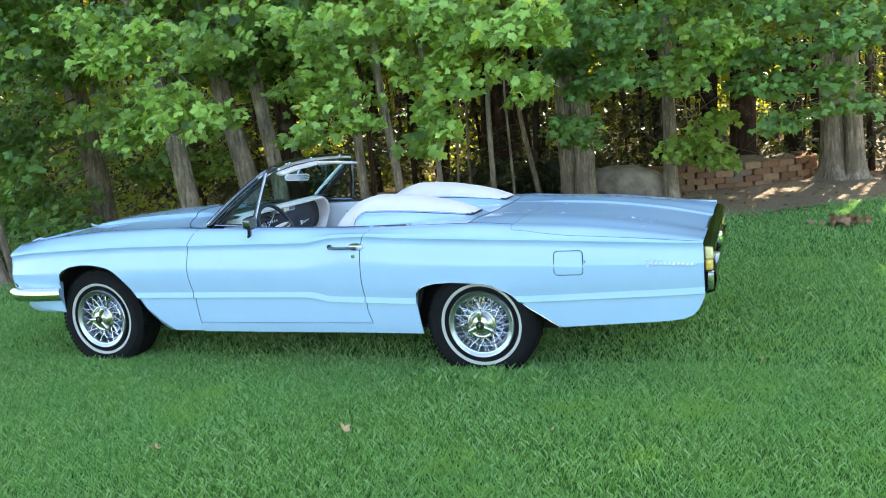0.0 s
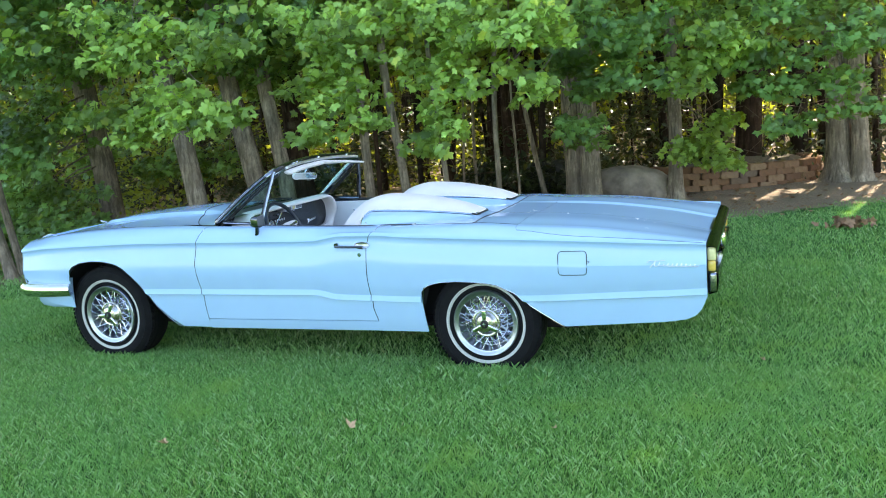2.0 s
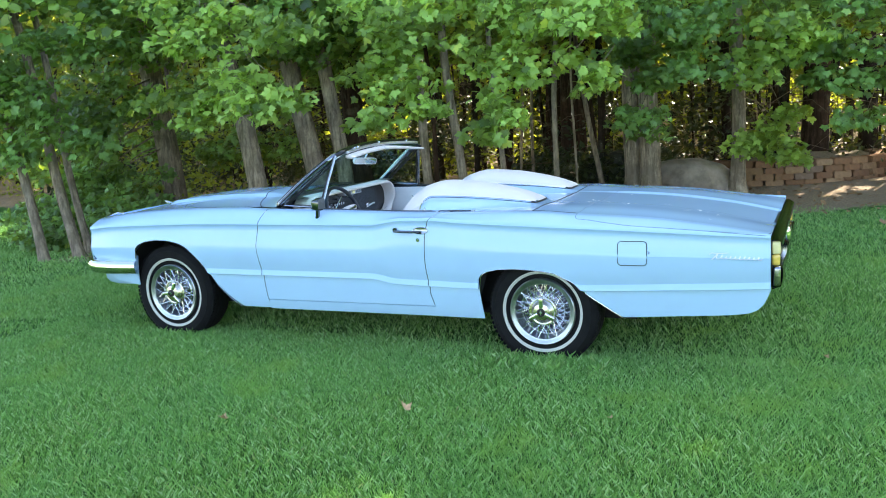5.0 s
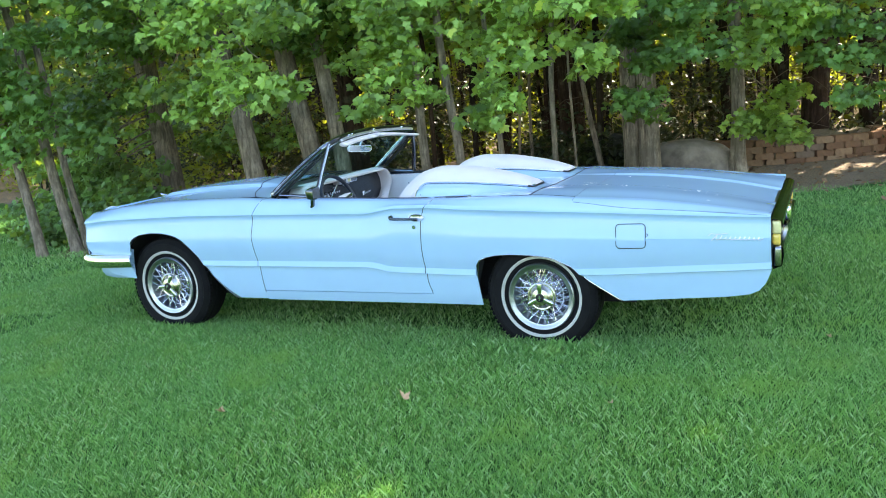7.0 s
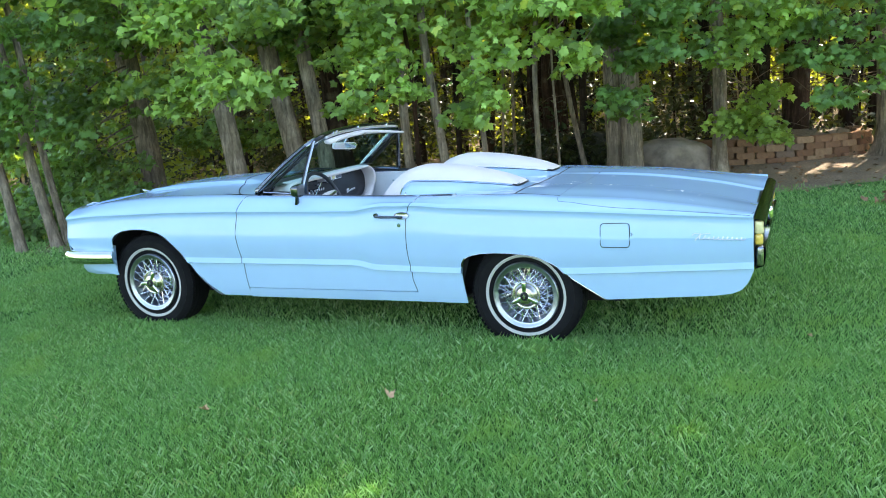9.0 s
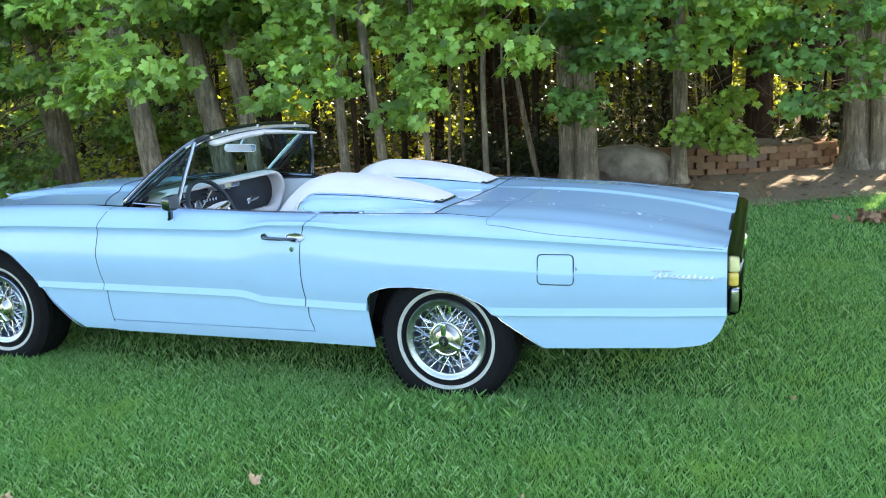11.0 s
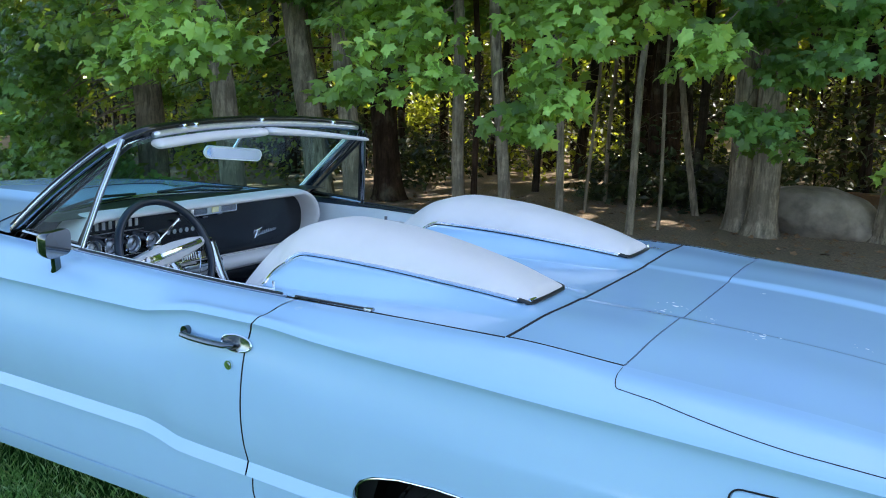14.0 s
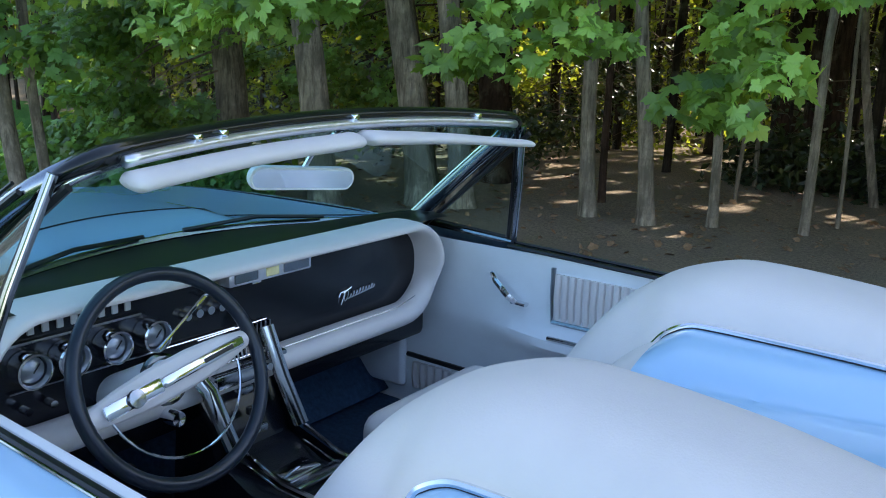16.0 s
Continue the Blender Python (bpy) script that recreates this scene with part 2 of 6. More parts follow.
def tube(points, radius, n=8, closed=False, flat=1.0, caps=True):
    """A round bar along points; radius may be a list."""
    pts = [Vector(p) for p in points]
    rad = radius if isinstance(radius, (list, tuple)) else [radius] * len(pts)
    rows, up = [], None
    for i, p in enumerate(pts):
        a = pts[i - 1] if i or closed else p
        b = pts[(i + 1) % len(pts)] if i < len(pts) - 1 or closed else p
        d = (b - a).normalized()
        if up is None:
            up = d.orthogonal().normalized() if abs(d.z) > 0.95 else (Vector((0, 0, 1)) - d * d.z).normalized()
        up = (up - d * up.dot(d)).normalized()
        side = d.cross(up)
        rows.append([p + rad[i] * (math.cos(t) * side + flat * math.sin(t) * up) for t in (2 * math.pi * k / n for k in range(n))])
    if closed:
        rows.append(rows[0])
    v, f = grid(rows, True)
    if caps and not closed:
        f = f + [tuple(range(n - 1, -1, -1)), tuple(range(len(v) - n, len(v)))]
    return v, f


def lathe(profile, n=48):
    """A turned form round the y axis; profile of (radius, y)."""
    rows = [[(r * math.cos(t), y, r * math.sin(t)) for t in (2 * math.pi * k / n for k in range(n))] for r, y in profile]
    return grid(rows, True)


def box(x0, x1, y0, y1, z0, z1, bevel=0.01, segments=2):
    bm = bmesh.new()
    bmesh.ops.create_cube(bm, size=1)
    for v in bm.verts:
        v.co = Vector(((x0 + x1) / 2 + v.co.x * (x1 - x0), (y0 + y1) / 2 + v.co.y * (y1 - y0), (z0 + z1) / 2 + v.co.z * (z1 - z0)))
    if bevel:
        bmesh.ops.bevel(bm, geom=bm.edges[:], offset=bevel, segments=segments, profile=0.5, affect="EDGES")
    bm.verts.index_update()
    out = [tuple(v.co) for v in bm.verts], [tuple(v.index for v in f.verts) for f in bm.faces]
    bm.free()
    return out


def curve(keys):
    """A smooth monotone curve through (x, value) keys."""
    xs, ys = np.array(keys, float).T
    d = np.diff(ys) / np.diff(xs)
    m = np.zeros(len(xs))
    m[0], m[-1] = d[0], d[-1]
    for i in range(1, len(xs) - 1):
        m[i] = 0 if d[i - 1] * d[i] <= 0 else 2 * d[i - 1] * d[i] / (d[i - 1] + d[i])

    def at(x):
        x = min(max(x, xs[0]), xs[-1])
        i = min(int(np.searchsorted(xs, x, "right")) - 1, len(xs) - 2)
        h = xs[i + 1] - xs[i]
        t = (x - xs[i]) / h
        return float((2 * t**3 - 3 * t**2 + 1) * ys[i] + (t**3 - 2 * t**2 + t) * h * m[i] + (3 * t**2 - 2 * t**3) * ys[i + 1] + (t**3 - t**2) * h * m[i + 1])

    return at


def spline(points, steps=4):
    """Catmull-Rom through 2D or 3D points."""
    p = [np.array(q, float) for q in points]
    p = [2 * p[0] - p[1]] + p + [2 * p[-1] - p[-2]]
    out = []
    for i in range(1, len(p) - 2):
        for k in range(steps):
            t = k / steps
            out.append(0.5 * (2 * p[i] + (p[i + 1] - p[i - 1]) * t + (2 * p[i - 1] - 5 * p[i] + 4 * p[i + 1] - p[i + 2]) * t**2 + (3 * p[i] - p[i - 1] - 3 * p[i + 1] + p[i + 2]) * t**3))
    out.append(p[-2])
    return out


def smooth(t):
    t = min(max(t, 0.0), 1.0)
    return t * t * (3 - 2 * t)


# ---- ground ----
def ground_z(x, y):
    z = -0.028 * np.clip(-4.2 - x, 0, 14) - 0.01 * np.clip(-18 - x, 0, 40)
    z = z + 0.06 * np.exp(-(((x - 2.9) / 1.8) ** 2 + ((y - 9.0) / 1.6) ** 2))
    z = z + 0.012 * np.sin(x * 0.9 + 1) * np.sin(y * 0.7) * np.clip((np.abs(y) - 1.5) / 3, 0, 1)
    z = z + 0.05 * np.clip(y - 14, 0, 40)
    return z


def steps_of(a, b, near, lo, hi, far):
    fine = np.arange(lo, hi + near / 2, near)
    left = lo - np.cumsum(near * 1.25 ** np.arange(1, 60))
    right = hi + np.cumsum(near * 1.25 ** np.arange(1, 60))
    return np.concatenate([left[left > a][::-1], fine, right[right < b]])


def build_ground():
    xs, ys = steps_of(-400, 400, 0.25, -14, 8, 40), steps_of(-400, 400, 0.25, -5, 14, 40)
    gx, gy = np.meshgrid(xs, ys, indexing="ij")
    gz = ground_z(gx, gy)
    n, m = gx.shape
    verts = np.stack([gx, gy, gz], -1).reshape(-1, 3)
    i = np.arange(n * m).reshape(n, m)
    faces = np.stack([i[:-1, :-1], i[1:, :-1], i[1:, 1:], i[:-1, 1:]], -1).reshape(-1, 4)
    ob = part("ground", (verts.tolist(), faces.tolist()), GROUND, None, "green lawn running into bare leaf-strewn soil under trees", 0, "lawn", "structure")
    soil = np.clip(0.5 + (gy - lawn_edge(gx)) * 0.9, 0, 1).ravel()
    at = ob.data.attributes.new("soil", "FLOAT", "POINT")
    at.data.foreach_set("value", soil.astype(np.float32))
    return ob


build_ground()


def mesh_arrays(name, verts, loops, sizes, material, smooth_on=False):
    """A mesh object from arrays: vertex places, corner indices and corners a face."""
    me = bpy.data.meshes.new(name)
    me.vertices.add(len(verts))
    me.vertices.foreach_set("co", verts.astype(np.float32).ravel())
    me.loops.add(len(loops))
    me.loops.foreach_set("vertex_index", loops.astype(np.int32))
    me.polygons.add(len(sizes))
    starts = np.concatenate([[0], np.cumsum(sizes)[:-1]])
    me.polygons.foreach_set("loop_start", starts.astype(np.int32))
    me.polygons.foreach_set("use_smooth", np.full(len(sizes), smooth_on))
    me.materials.append(material)
    me.update(calc_edges=True)
    me.validate()
    return new(name, me)


def repeat_template(name, places, frames, sizes, template, faces, material):
    """Many copies of a small form in one mesh. frames: n x 3 x 3 axes as rows."""
    t = np.array(template, float)
    v = places[:, None] + sizes[:, None, None] * np.einsum("tk,nkc->ntc", t, frames)
    n, k = len(places), len(t)
    flat = np.concatenate([np.array(f) for f in faces])
    loops = (flat[None] + (np.arange(n) * k)[:, None]).ravel()
    counts = np.tile([len(f) for f in faces], n)
    return mesh_arrays(name, v.reshape(-1, 3), loops, counts, material)


# canopy gaps cut for sun flecks on lawn, soil and wall: ground place, radius
FLECKS = [(-0.137, -2.978, 0.02), (1.254, -2.122, -0.08), (2.7, 5.6, 0.0), (2.9, 6.3, 0.12), (3.5, 6.3, 0.15), (1.6, 7.7, 0.1), (2.3, 8.0, 0.1), (2.2, 9.6, 0.3), (-3.0, 5.6, -0.1), (-4.4, 6.6, -0.08), (-11.3, 4.3, 0.5), (-12.6, 5.2, 0.7), (-14.5, 6.2, 1.2)]


FLECKS += [(3.1, 5.9, -0.1), (2.2, 6.2, -0.12), (1.9, 6.9, -0.1), (2.6, 7.2, -0.05), (3.2, 7.4, 0.0), (1.2, 7.4, -0.1), (1.7, 8.4, -0.08), (3.8, 5.6, -0.05)]
# Random extra gaps, added to let sun speckle the wood floor
fleck_rng = random.Random(21)
FLECKS += [(fleck_rng.uniform(-9, -1.4), fleck_rng.uniform(7.2, 13), fleck_rng.choice((-0.16, -0.12, -0.05, 0.05))) for _ in range(26)]
# shafts of sun on leaf sprays inside the wood: the place of the spray, and a radius
SHAFTS = [(-7.9, 11.5, 0.92, 0.3), (-7.65, 11.8, -0.17, 0.2), (-5.63, 12.2, -0.17, 0.15), (-4.43, 12.5, 0.52, 0.1), (-4.84, 10.8, -0.59, 0.0), (-7.58, 12.0, 1.33, 0.5), (-8.58, 12.4, 1.05, 0.2), (-8.06, 12, 1.43, 0.2), (0.99, 14, 1.38, 0.3), (-7.7, 12.2, 2.3, 0.2), (2.2, 14.8, 1.3, 0.5)]
for sx, sy, sz, sr in SHAFTS:
    FLECKS.append((sx - TO_SUN.x / TO_SUN.z * sz, sy - TO_SUN.y / TO_SUN.z * sz, sr))


def out_of_flecks(p):
    """Which of the leaf places keep clear of the sun's way to the flecks."""
    keep = np.ones(len(p), bool)
    sun_way = np.array(TO_SUN)
    for x, y, r in FLECKS:
        d = p - np.array([x, y, 0.05])
        off = d - (d @ sun_way)[:, None] * sun_way
        keep &= np.linalg.norm(off, axis=1) > r + 0.28
    return keep


def axes_from(normals, rng):
    n = normals / np.linalg.norm(normals, axis=1, keepdims=True)
    r = rng.normal(size=n.shape)
    a = np.cross(n, r)
    a /= np.linalg.norm(a, axis=1, keepdims=True)
    return np.stack([a, np.cross(n, a), n], 1)


def drooping_axes(normals, rng, spread=0.55):
    """Leaf axes whose tips hang down and outwards."""
    n = normals / np.linalg.norm(normals, axis=1, keepdims=True)
    tip = np.array([0, -0.35, -1.0]) + rng.normal(0, spread, n.shape)
    b = tip - n * np.sum(tip * n, 1, keepdims=True)
    b /= np.linalg.norm(b, axis=1, keepdims=True)
    return np.stack([np.cross(b, n), b, n], 1)


def build_grass():
    rng = np.random.default_rng(3)
    zones = [((-4.2, 4.2), (-3.6, -0.7), 14500, 0.42), ((-6, 5.5), (-0.7, 2.6), 6000, 0.55), ((-10, 7.5), (2.6, 7.0), 2600, 0.8), ((-11, -4.2), (-3.0, 3.2), 2300, 1.25), ((4.2, 7), (-2.5, 2.6), 1200, 1.4), ((-17, -9), (-1, 9), 700, 2.2), ((-12, 12), (-11, -3.6), 120, 2.6), ((7, 13), (-3.6, 7), 120, 2.6)]
    base, scale = [], []
    for (x0, x1), (y0, y1), density, size in zones:
        n = int((x1 - x0) * (y1 - y0) * density)
        p = np.stack([rng.uniform(x0, x1, n), rng.uniform(y0, y1, n)], 1)
        gap = lawn_edge(p[:, 0]) + 0.35 * np.sin(p[:, 0] * 2.3) + rng.normal(0, 0.3, n)
        keep = p[:, 1] < gap
        # nothing grows up through the tyres
        for wx in (0.0, -2.88):
            for wy in (-0.78, 0.78):
                keep &= ~((np.abs(p[:, 0] - wx) < 0.13) & (np.abs(p[:, 1] - wy) < 0.13))
        p = p[keep]
        base.append(p)
        scale.append(np.full(len(p), size))
    # taller tufts left standing round the tyres
    for x0, x1 in ((-0.36, 0.42), (-3.25, -2.45)):
        p = np.stack([rng.uniform(x0, x1, 1500), rng.uniform(-1.16, -0.93, 1500)], 1)
        base.append(p)
        scale.append(np.full(len(p), 1.02))
    p, s = np.concatenate(base), np.concatenate(scale)
    n = len(p)
    clump = 0.75 + 0.35 * np.sin(p[:, 0] * 5.1 + 2 * np.sin(p[:, 1] * 3.3)) * np.sin(p[:, 1] * 4.3 + 1.0)
    h = rng.uniform(0.012, 0.05, n) * (0.85 + 0.2 * clump) * np.where(s > 1.1, 1.1, 1.0) * np.where(s == 1.02, 1.6, 1.0)
    w = rng.uniform(0.0013, 0.0034, n) * np.where(s == 1.02, 0.5, s)
    a = rng.uniform(0, 2 * np.pi, n)
    lean = rng.uniform(0.1, 0.9, n) * h
    b = a + rng.normal(0, 0.9, n)
    side = np.stack([np.cos(a), np.sin(a), 0 * a], 1) * w[:, None]
    tip = np.stack([np.cos(b + 1.5), np.sin(b + 1.5), 0 * a], 1) * lean[:, None]
    root = np.stack([p[:, 0], p[:, 1], ground_z(p[:, 0], p[:, 1]) - 0.004], 1)
    up = np.stack([0 * h, 0 * h, h], 1)
    v = np.stack([root - side, root + side, root + 0.6 * up + 0.3 * tip + 0.7 * side, root + up + tip], 1)
    k = (np.arange(n) * 4)[:, None]
    loops = (np.array([0, 1, 2, 0, 2, 3])[None] + k).ravel()
    ob = mesh_arrays("grass", v.reshape(-1, 3), loops, np.tile([3, 3], n), GRASS)
    tagged(ob, "thick green mown lawn grass in open shade", "grass", "", "stuff")


build_grass()


# ---- woods ----
LEAF_HALF = [(0.05, -0.03, 0.0), (0.20, -0.13, -0.02), (0.40, -0.13, -0.07), (0.37, 0.03, -0.03), (0.50, 0.15, -0.05), (0.66, 0.36, -0.10), (0.48, 0.39, -0.05), (0.42, 0.52, -0.06), (0.21, 0.46, 0.0), (0.25, 0.66, -0.04), (0.10, 0.74, -0.04)]
MAPLE_LEAF = [(0, 0.24, 0.03)] + LEAF_HALF + [(0, 1.0, -0.12)] + [(-x, y, z) for x, y, z in LEAF_HALF[::-1]]
MAPLE_FACES = [(0, k, k % (len(MAPLE_LEAF) - 1) + 1) for k in range(1, len(MAPLE_LEAF))]
PLAIN_LEAF = [(0, -0.1, 0), (0.45, -0.05, -0.06), (0.34, 0.14, -0.01), (0.58, 0.38, -0.08), (0, 0.86, -0.09), (-0.58, 0.38, -0.08), (-0.34, 0.14, -0.01), (-0.45, -0.05, -0.06)]
PLAIN_FACES = [(0, 1, 2), (2, 3, 4), (0, 2, 4, 6), (4, 5, 6), (0, 6, 7)]
OVAL_LEAF = [(0, -0.5, 0), (0.3, -0.05, 0.05), (0, 0.55, -0.05), (-0.3, -0.05, 0.05)]
OVAL_FACES = [(0, 1, 2, 3)]


def sprays(rng, centres, radii, count, flat=0.45, face=(0, -0.55, 0.75), spread=0.6):
    """Leaf places and directions in flattened clumps."""
    places, normals = [], []
    for c, r in zip(centres, radii):
        k = max(3, int(count * r * r))
        d = rng.normal(size=(k, 3))
        d /= np.linalg.norm(d, axis=1, keepdims=True)
        d *= (r * rng.uniform(0.15, 1, k) ** 0.5)[:, None]
        d[:, 2] = d[:, 2] * flat - 0.25 * (d[:, 0] ** 2 + d[:, 1] ** 2) / max(r, 0.1)
        places.append(np.array(c) + d)
        normals.append(np.array(face) + rng.normal(0, spread, (k, 3)))
    return np.concatenate(places), np.concatenate(normals)


def trunk_geo(x, y, r, h, lean=(0, 0), seed=0, flare=1.5, sides=14):
    rng = random.Random(seed)
    z0 = float(ground_z(np.array(x), np.array(y))) - 0.08
    rows = []
    zs = [0, 0.06, 0.14, 0.28, 0.5, 0.8, 1.2, 1.7, 2.3, 3.0, 3.8, 4.8, 6.0, 7.5, 9.0, 11.0]
    zs = [z for z in zs if z < h] + [h]
    ph = [rng.uniform(0, 6.28) for _ in range(4)]
    for z in zs:
        rr = r * (1 - 0.55 * z / max(h, 6)) * (1 + (flare - 1) * math.exp(-z / 0.16))
        wob = 0.04 * math.sin(z * 1.3 + ph[0]) * min(z, 2) * 0.5
        cx, cy = x + lean[0] * z + wob, y + lean[1] * z + 0.6 * wob
        row = []
        for k in range(sides):
            a = 2 * math.pi * k / sides
            lump = 1 + 0.06 * math.sin(3 * a + ph[1] + z * 0.3) + 0.05 * math.sin(5 * a + ph[2]) + 0.22 * (flare - 1) * math.exp(-z / 0.14) * math.sin(4 * a + ph[3])
            row.append((cx + rr * lump * math.cos(a), cy + rr * lump * math.sin(a), z0 + z))
        rows.append(row)
    return grid(rows, True)


def limb_geo(start, end, r, seed, droop=0.15):
    rng = random.Random(seed)
    a, b = Vector(start), Vector(end)
    pts, rad = [], []
    for i in range(7):
        t = i / 6
        p = a.lerp(b, t) + Vector((rng.uniform(-0.05, 0.05), rng.uniform(-0.05, 0.05), droop * math.sin(math.pi * t) + rng.uniform(-0.03, 0.03))) * (0 < i < 6)
        pts.append(p)
        rad.append(r * (1 - 0.8 * t))
    return tube(pts, rad, 6)


def tree(x, y, r, h, seed, lean=(-0.04, 0.0), bark=None, boughs=(), crown_radius=2.6, crown_count=900, label="", lush=1.0, leaf=None, mantle=22, leaf_size=0.106, flare=1.6):
    """A tree: trunk with limbs, the crown overhead, and the low boughs given as (x, y, z, radius)."""
    rng = np.random.default_rng(seed)
    top = new("tree")
    top.location = (x, y, 0)
    base = Matrix.Translation((-x, -y, 0))
    wood = [trunk_geo(x, y, r, h, lean, seed, flare)]
    for i, (bx, by, bz, br) in enumerate(boughs):
        zt = min(h * 0.8, bz + 0.9)
        wood.append(limb_geo((x + lean[0] * zt, y + lean[1] * zt, zt), (bx, by, bz + 0.1), max(0.010, 0.09 * r), seed * 31 + i))
    for i in range(5):
        a, zt = 2.4 * i + seed, h * (0.45 + 0.1 * i)
        wood.append(limb_geo((x + lean[0] * zt, y + lean[1] * zt, zt), (x + 2 * math.cos(a), y + 2 * math.sin(a), zt + 1.2), 0.35 * r, seed * 17 + i))
    part("trunk", moved(join(*wood), base), bark or BARK, top, sharp=0)
    if boughs:
        cs = []
        for bx, by, bz, br in boughs:
            for _ in range(max(3, int(21 * br * br))):
                o = rng.normal(0, 0.42, 3) * br
                cs.append((bx + o[0], by + o[1] * 0.7, bz + 0.1 + o[2] * 0.62, rng.uniform(0.2, 0.38)))
        cs = np.array(cs)
        p, nrm = sprays(rng, cs[:, :3], cs[:, 3], 500 * lush)
        ob = repeat_template("foliage", p - np.array([x, y, 0]), drooping_axes(nrm, rng), rng.uniform(0.55, 1.15, len(p)) * leaf_size, MAPLE_LEAF, MAPLE_FACES, leaf or MAPLE)
        ob.parent = top
    if mantle:
        # shaded inner leaves round the lower crown
        cs = np.stack([lean[0] * 3 + rng.normal(0, 1.0, mantle), rng.normal(-0.5, 0.8, mantle), 2.55 + 2.6 * rng.uniform(0, 1, mantle) ** 1.2], 1)
        p, nrm = sprays(rng, cs, rng.uniform(0.35, 0.62, mantle), 260)
        clear = out_of_flecks(p + np.array([x, y, 0]))
        p, nrm = p[clear], nrm[clear]
        ob = repeat_template("inner_foliage", p, axes_from(nrm, rng), rng.uniform(0.6, 1.2, len(p)) * 0.13, PLAIN_LEAF, PLAIN_FACES, leaf or MAPLE)
        ob.parent = top
    n = crown_count
    d = rng.normal(size=(n, 3))
    d /= np.linalg.norm(d, axis=1, keepdims=True)
    d *= (rng.uniform(0.2, 1, n) ** 0.4)[:, None]
    c = np.array([lean[0] * h, lean[1] * h, 0.66 * h])
    p = c + d * np.array([crown_radius, crown_radius, 0.36 * h])
    p = p[p[:, 2] > 3.4]
    p = p[out_of_flecks(p + np.array([x, y, 0]))]
    ob = repeat_template("crown", p, axes_from(np.array([0, 0, 1.0]) + rng.normal(0, 0.5, (len(p), 3)), rng), rng.uniform(0.3, 0.62, len(p)), OVAL_LEAF, OVAL_FACES, MAPLE)
    ob.parent = top
    return tagged(top, label or "tall maple with grey bark at the lawn edge", "tree", "trees at the lawn edge")


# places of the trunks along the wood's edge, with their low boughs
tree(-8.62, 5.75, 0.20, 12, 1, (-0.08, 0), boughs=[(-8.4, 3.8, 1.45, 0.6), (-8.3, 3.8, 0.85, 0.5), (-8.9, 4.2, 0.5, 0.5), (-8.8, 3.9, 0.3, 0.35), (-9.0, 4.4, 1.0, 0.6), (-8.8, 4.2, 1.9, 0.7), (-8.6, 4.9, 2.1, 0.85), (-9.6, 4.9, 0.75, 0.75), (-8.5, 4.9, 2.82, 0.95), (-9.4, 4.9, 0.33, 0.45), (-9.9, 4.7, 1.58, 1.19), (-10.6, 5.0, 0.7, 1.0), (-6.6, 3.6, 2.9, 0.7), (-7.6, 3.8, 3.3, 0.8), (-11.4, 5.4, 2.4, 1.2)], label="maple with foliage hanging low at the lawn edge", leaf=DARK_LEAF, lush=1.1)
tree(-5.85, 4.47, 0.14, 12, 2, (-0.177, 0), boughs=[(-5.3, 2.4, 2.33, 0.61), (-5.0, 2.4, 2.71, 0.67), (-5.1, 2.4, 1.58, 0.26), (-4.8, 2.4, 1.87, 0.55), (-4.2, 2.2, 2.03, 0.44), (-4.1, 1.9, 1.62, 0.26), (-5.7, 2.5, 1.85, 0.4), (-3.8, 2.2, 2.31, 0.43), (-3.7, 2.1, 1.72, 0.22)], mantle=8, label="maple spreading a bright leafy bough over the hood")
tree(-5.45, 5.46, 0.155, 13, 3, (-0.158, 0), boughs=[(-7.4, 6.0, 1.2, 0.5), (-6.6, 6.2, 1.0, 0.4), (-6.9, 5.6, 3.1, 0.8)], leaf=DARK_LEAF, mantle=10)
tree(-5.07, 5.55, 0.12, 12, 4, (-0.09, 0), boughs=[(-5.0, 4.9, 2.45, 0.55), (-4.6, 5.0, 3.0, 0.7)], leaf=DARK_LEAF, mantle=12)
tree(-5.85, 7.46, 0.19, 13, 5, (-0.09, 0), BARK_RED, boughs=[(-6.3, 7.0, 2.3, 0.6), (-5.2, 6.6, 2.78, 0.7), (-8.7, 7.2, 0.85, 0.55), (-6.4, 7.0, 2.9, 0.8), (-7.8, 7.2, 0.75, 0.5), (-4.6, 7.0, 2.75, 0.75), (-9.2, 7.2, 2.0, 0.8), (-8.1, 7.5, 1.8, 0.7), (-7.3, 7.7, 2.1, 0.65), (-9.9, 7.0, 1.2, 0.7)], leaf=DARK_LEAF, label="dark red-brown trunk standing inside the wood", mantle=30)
tree(-3.85, 5.88, 0.072, 9, 6, (-0.066, 0), boughs=[(-3.3, 3.0, 1.87, 0.25), (-2.9, 3.0, 1.81, 0.43), (-3.0, 3.0, 2.23, 0.5), (-2.5, 2.9, 1.5, 0.21), (-2.9, 2.6, 1.42, 0.16), (-3.4, 3.6, 2.8, 0.5)], label="slender maple with low leafy boughs")
tree(-4.09, 6.65, 0.038, 9, 22, (-0.03, 0), BARK_RED, label="thin brown stem behind the slender maple", flare=1.2, crown_radius=1.5, crown_count=250, mantle=8)
tree(-3.27, 5.85, 0.069, 9, 7, (-0.08, 0), boughs=[(-3.6, 5.0, 2.9, 0.6)], label="slender grey maple at the lawn edge")
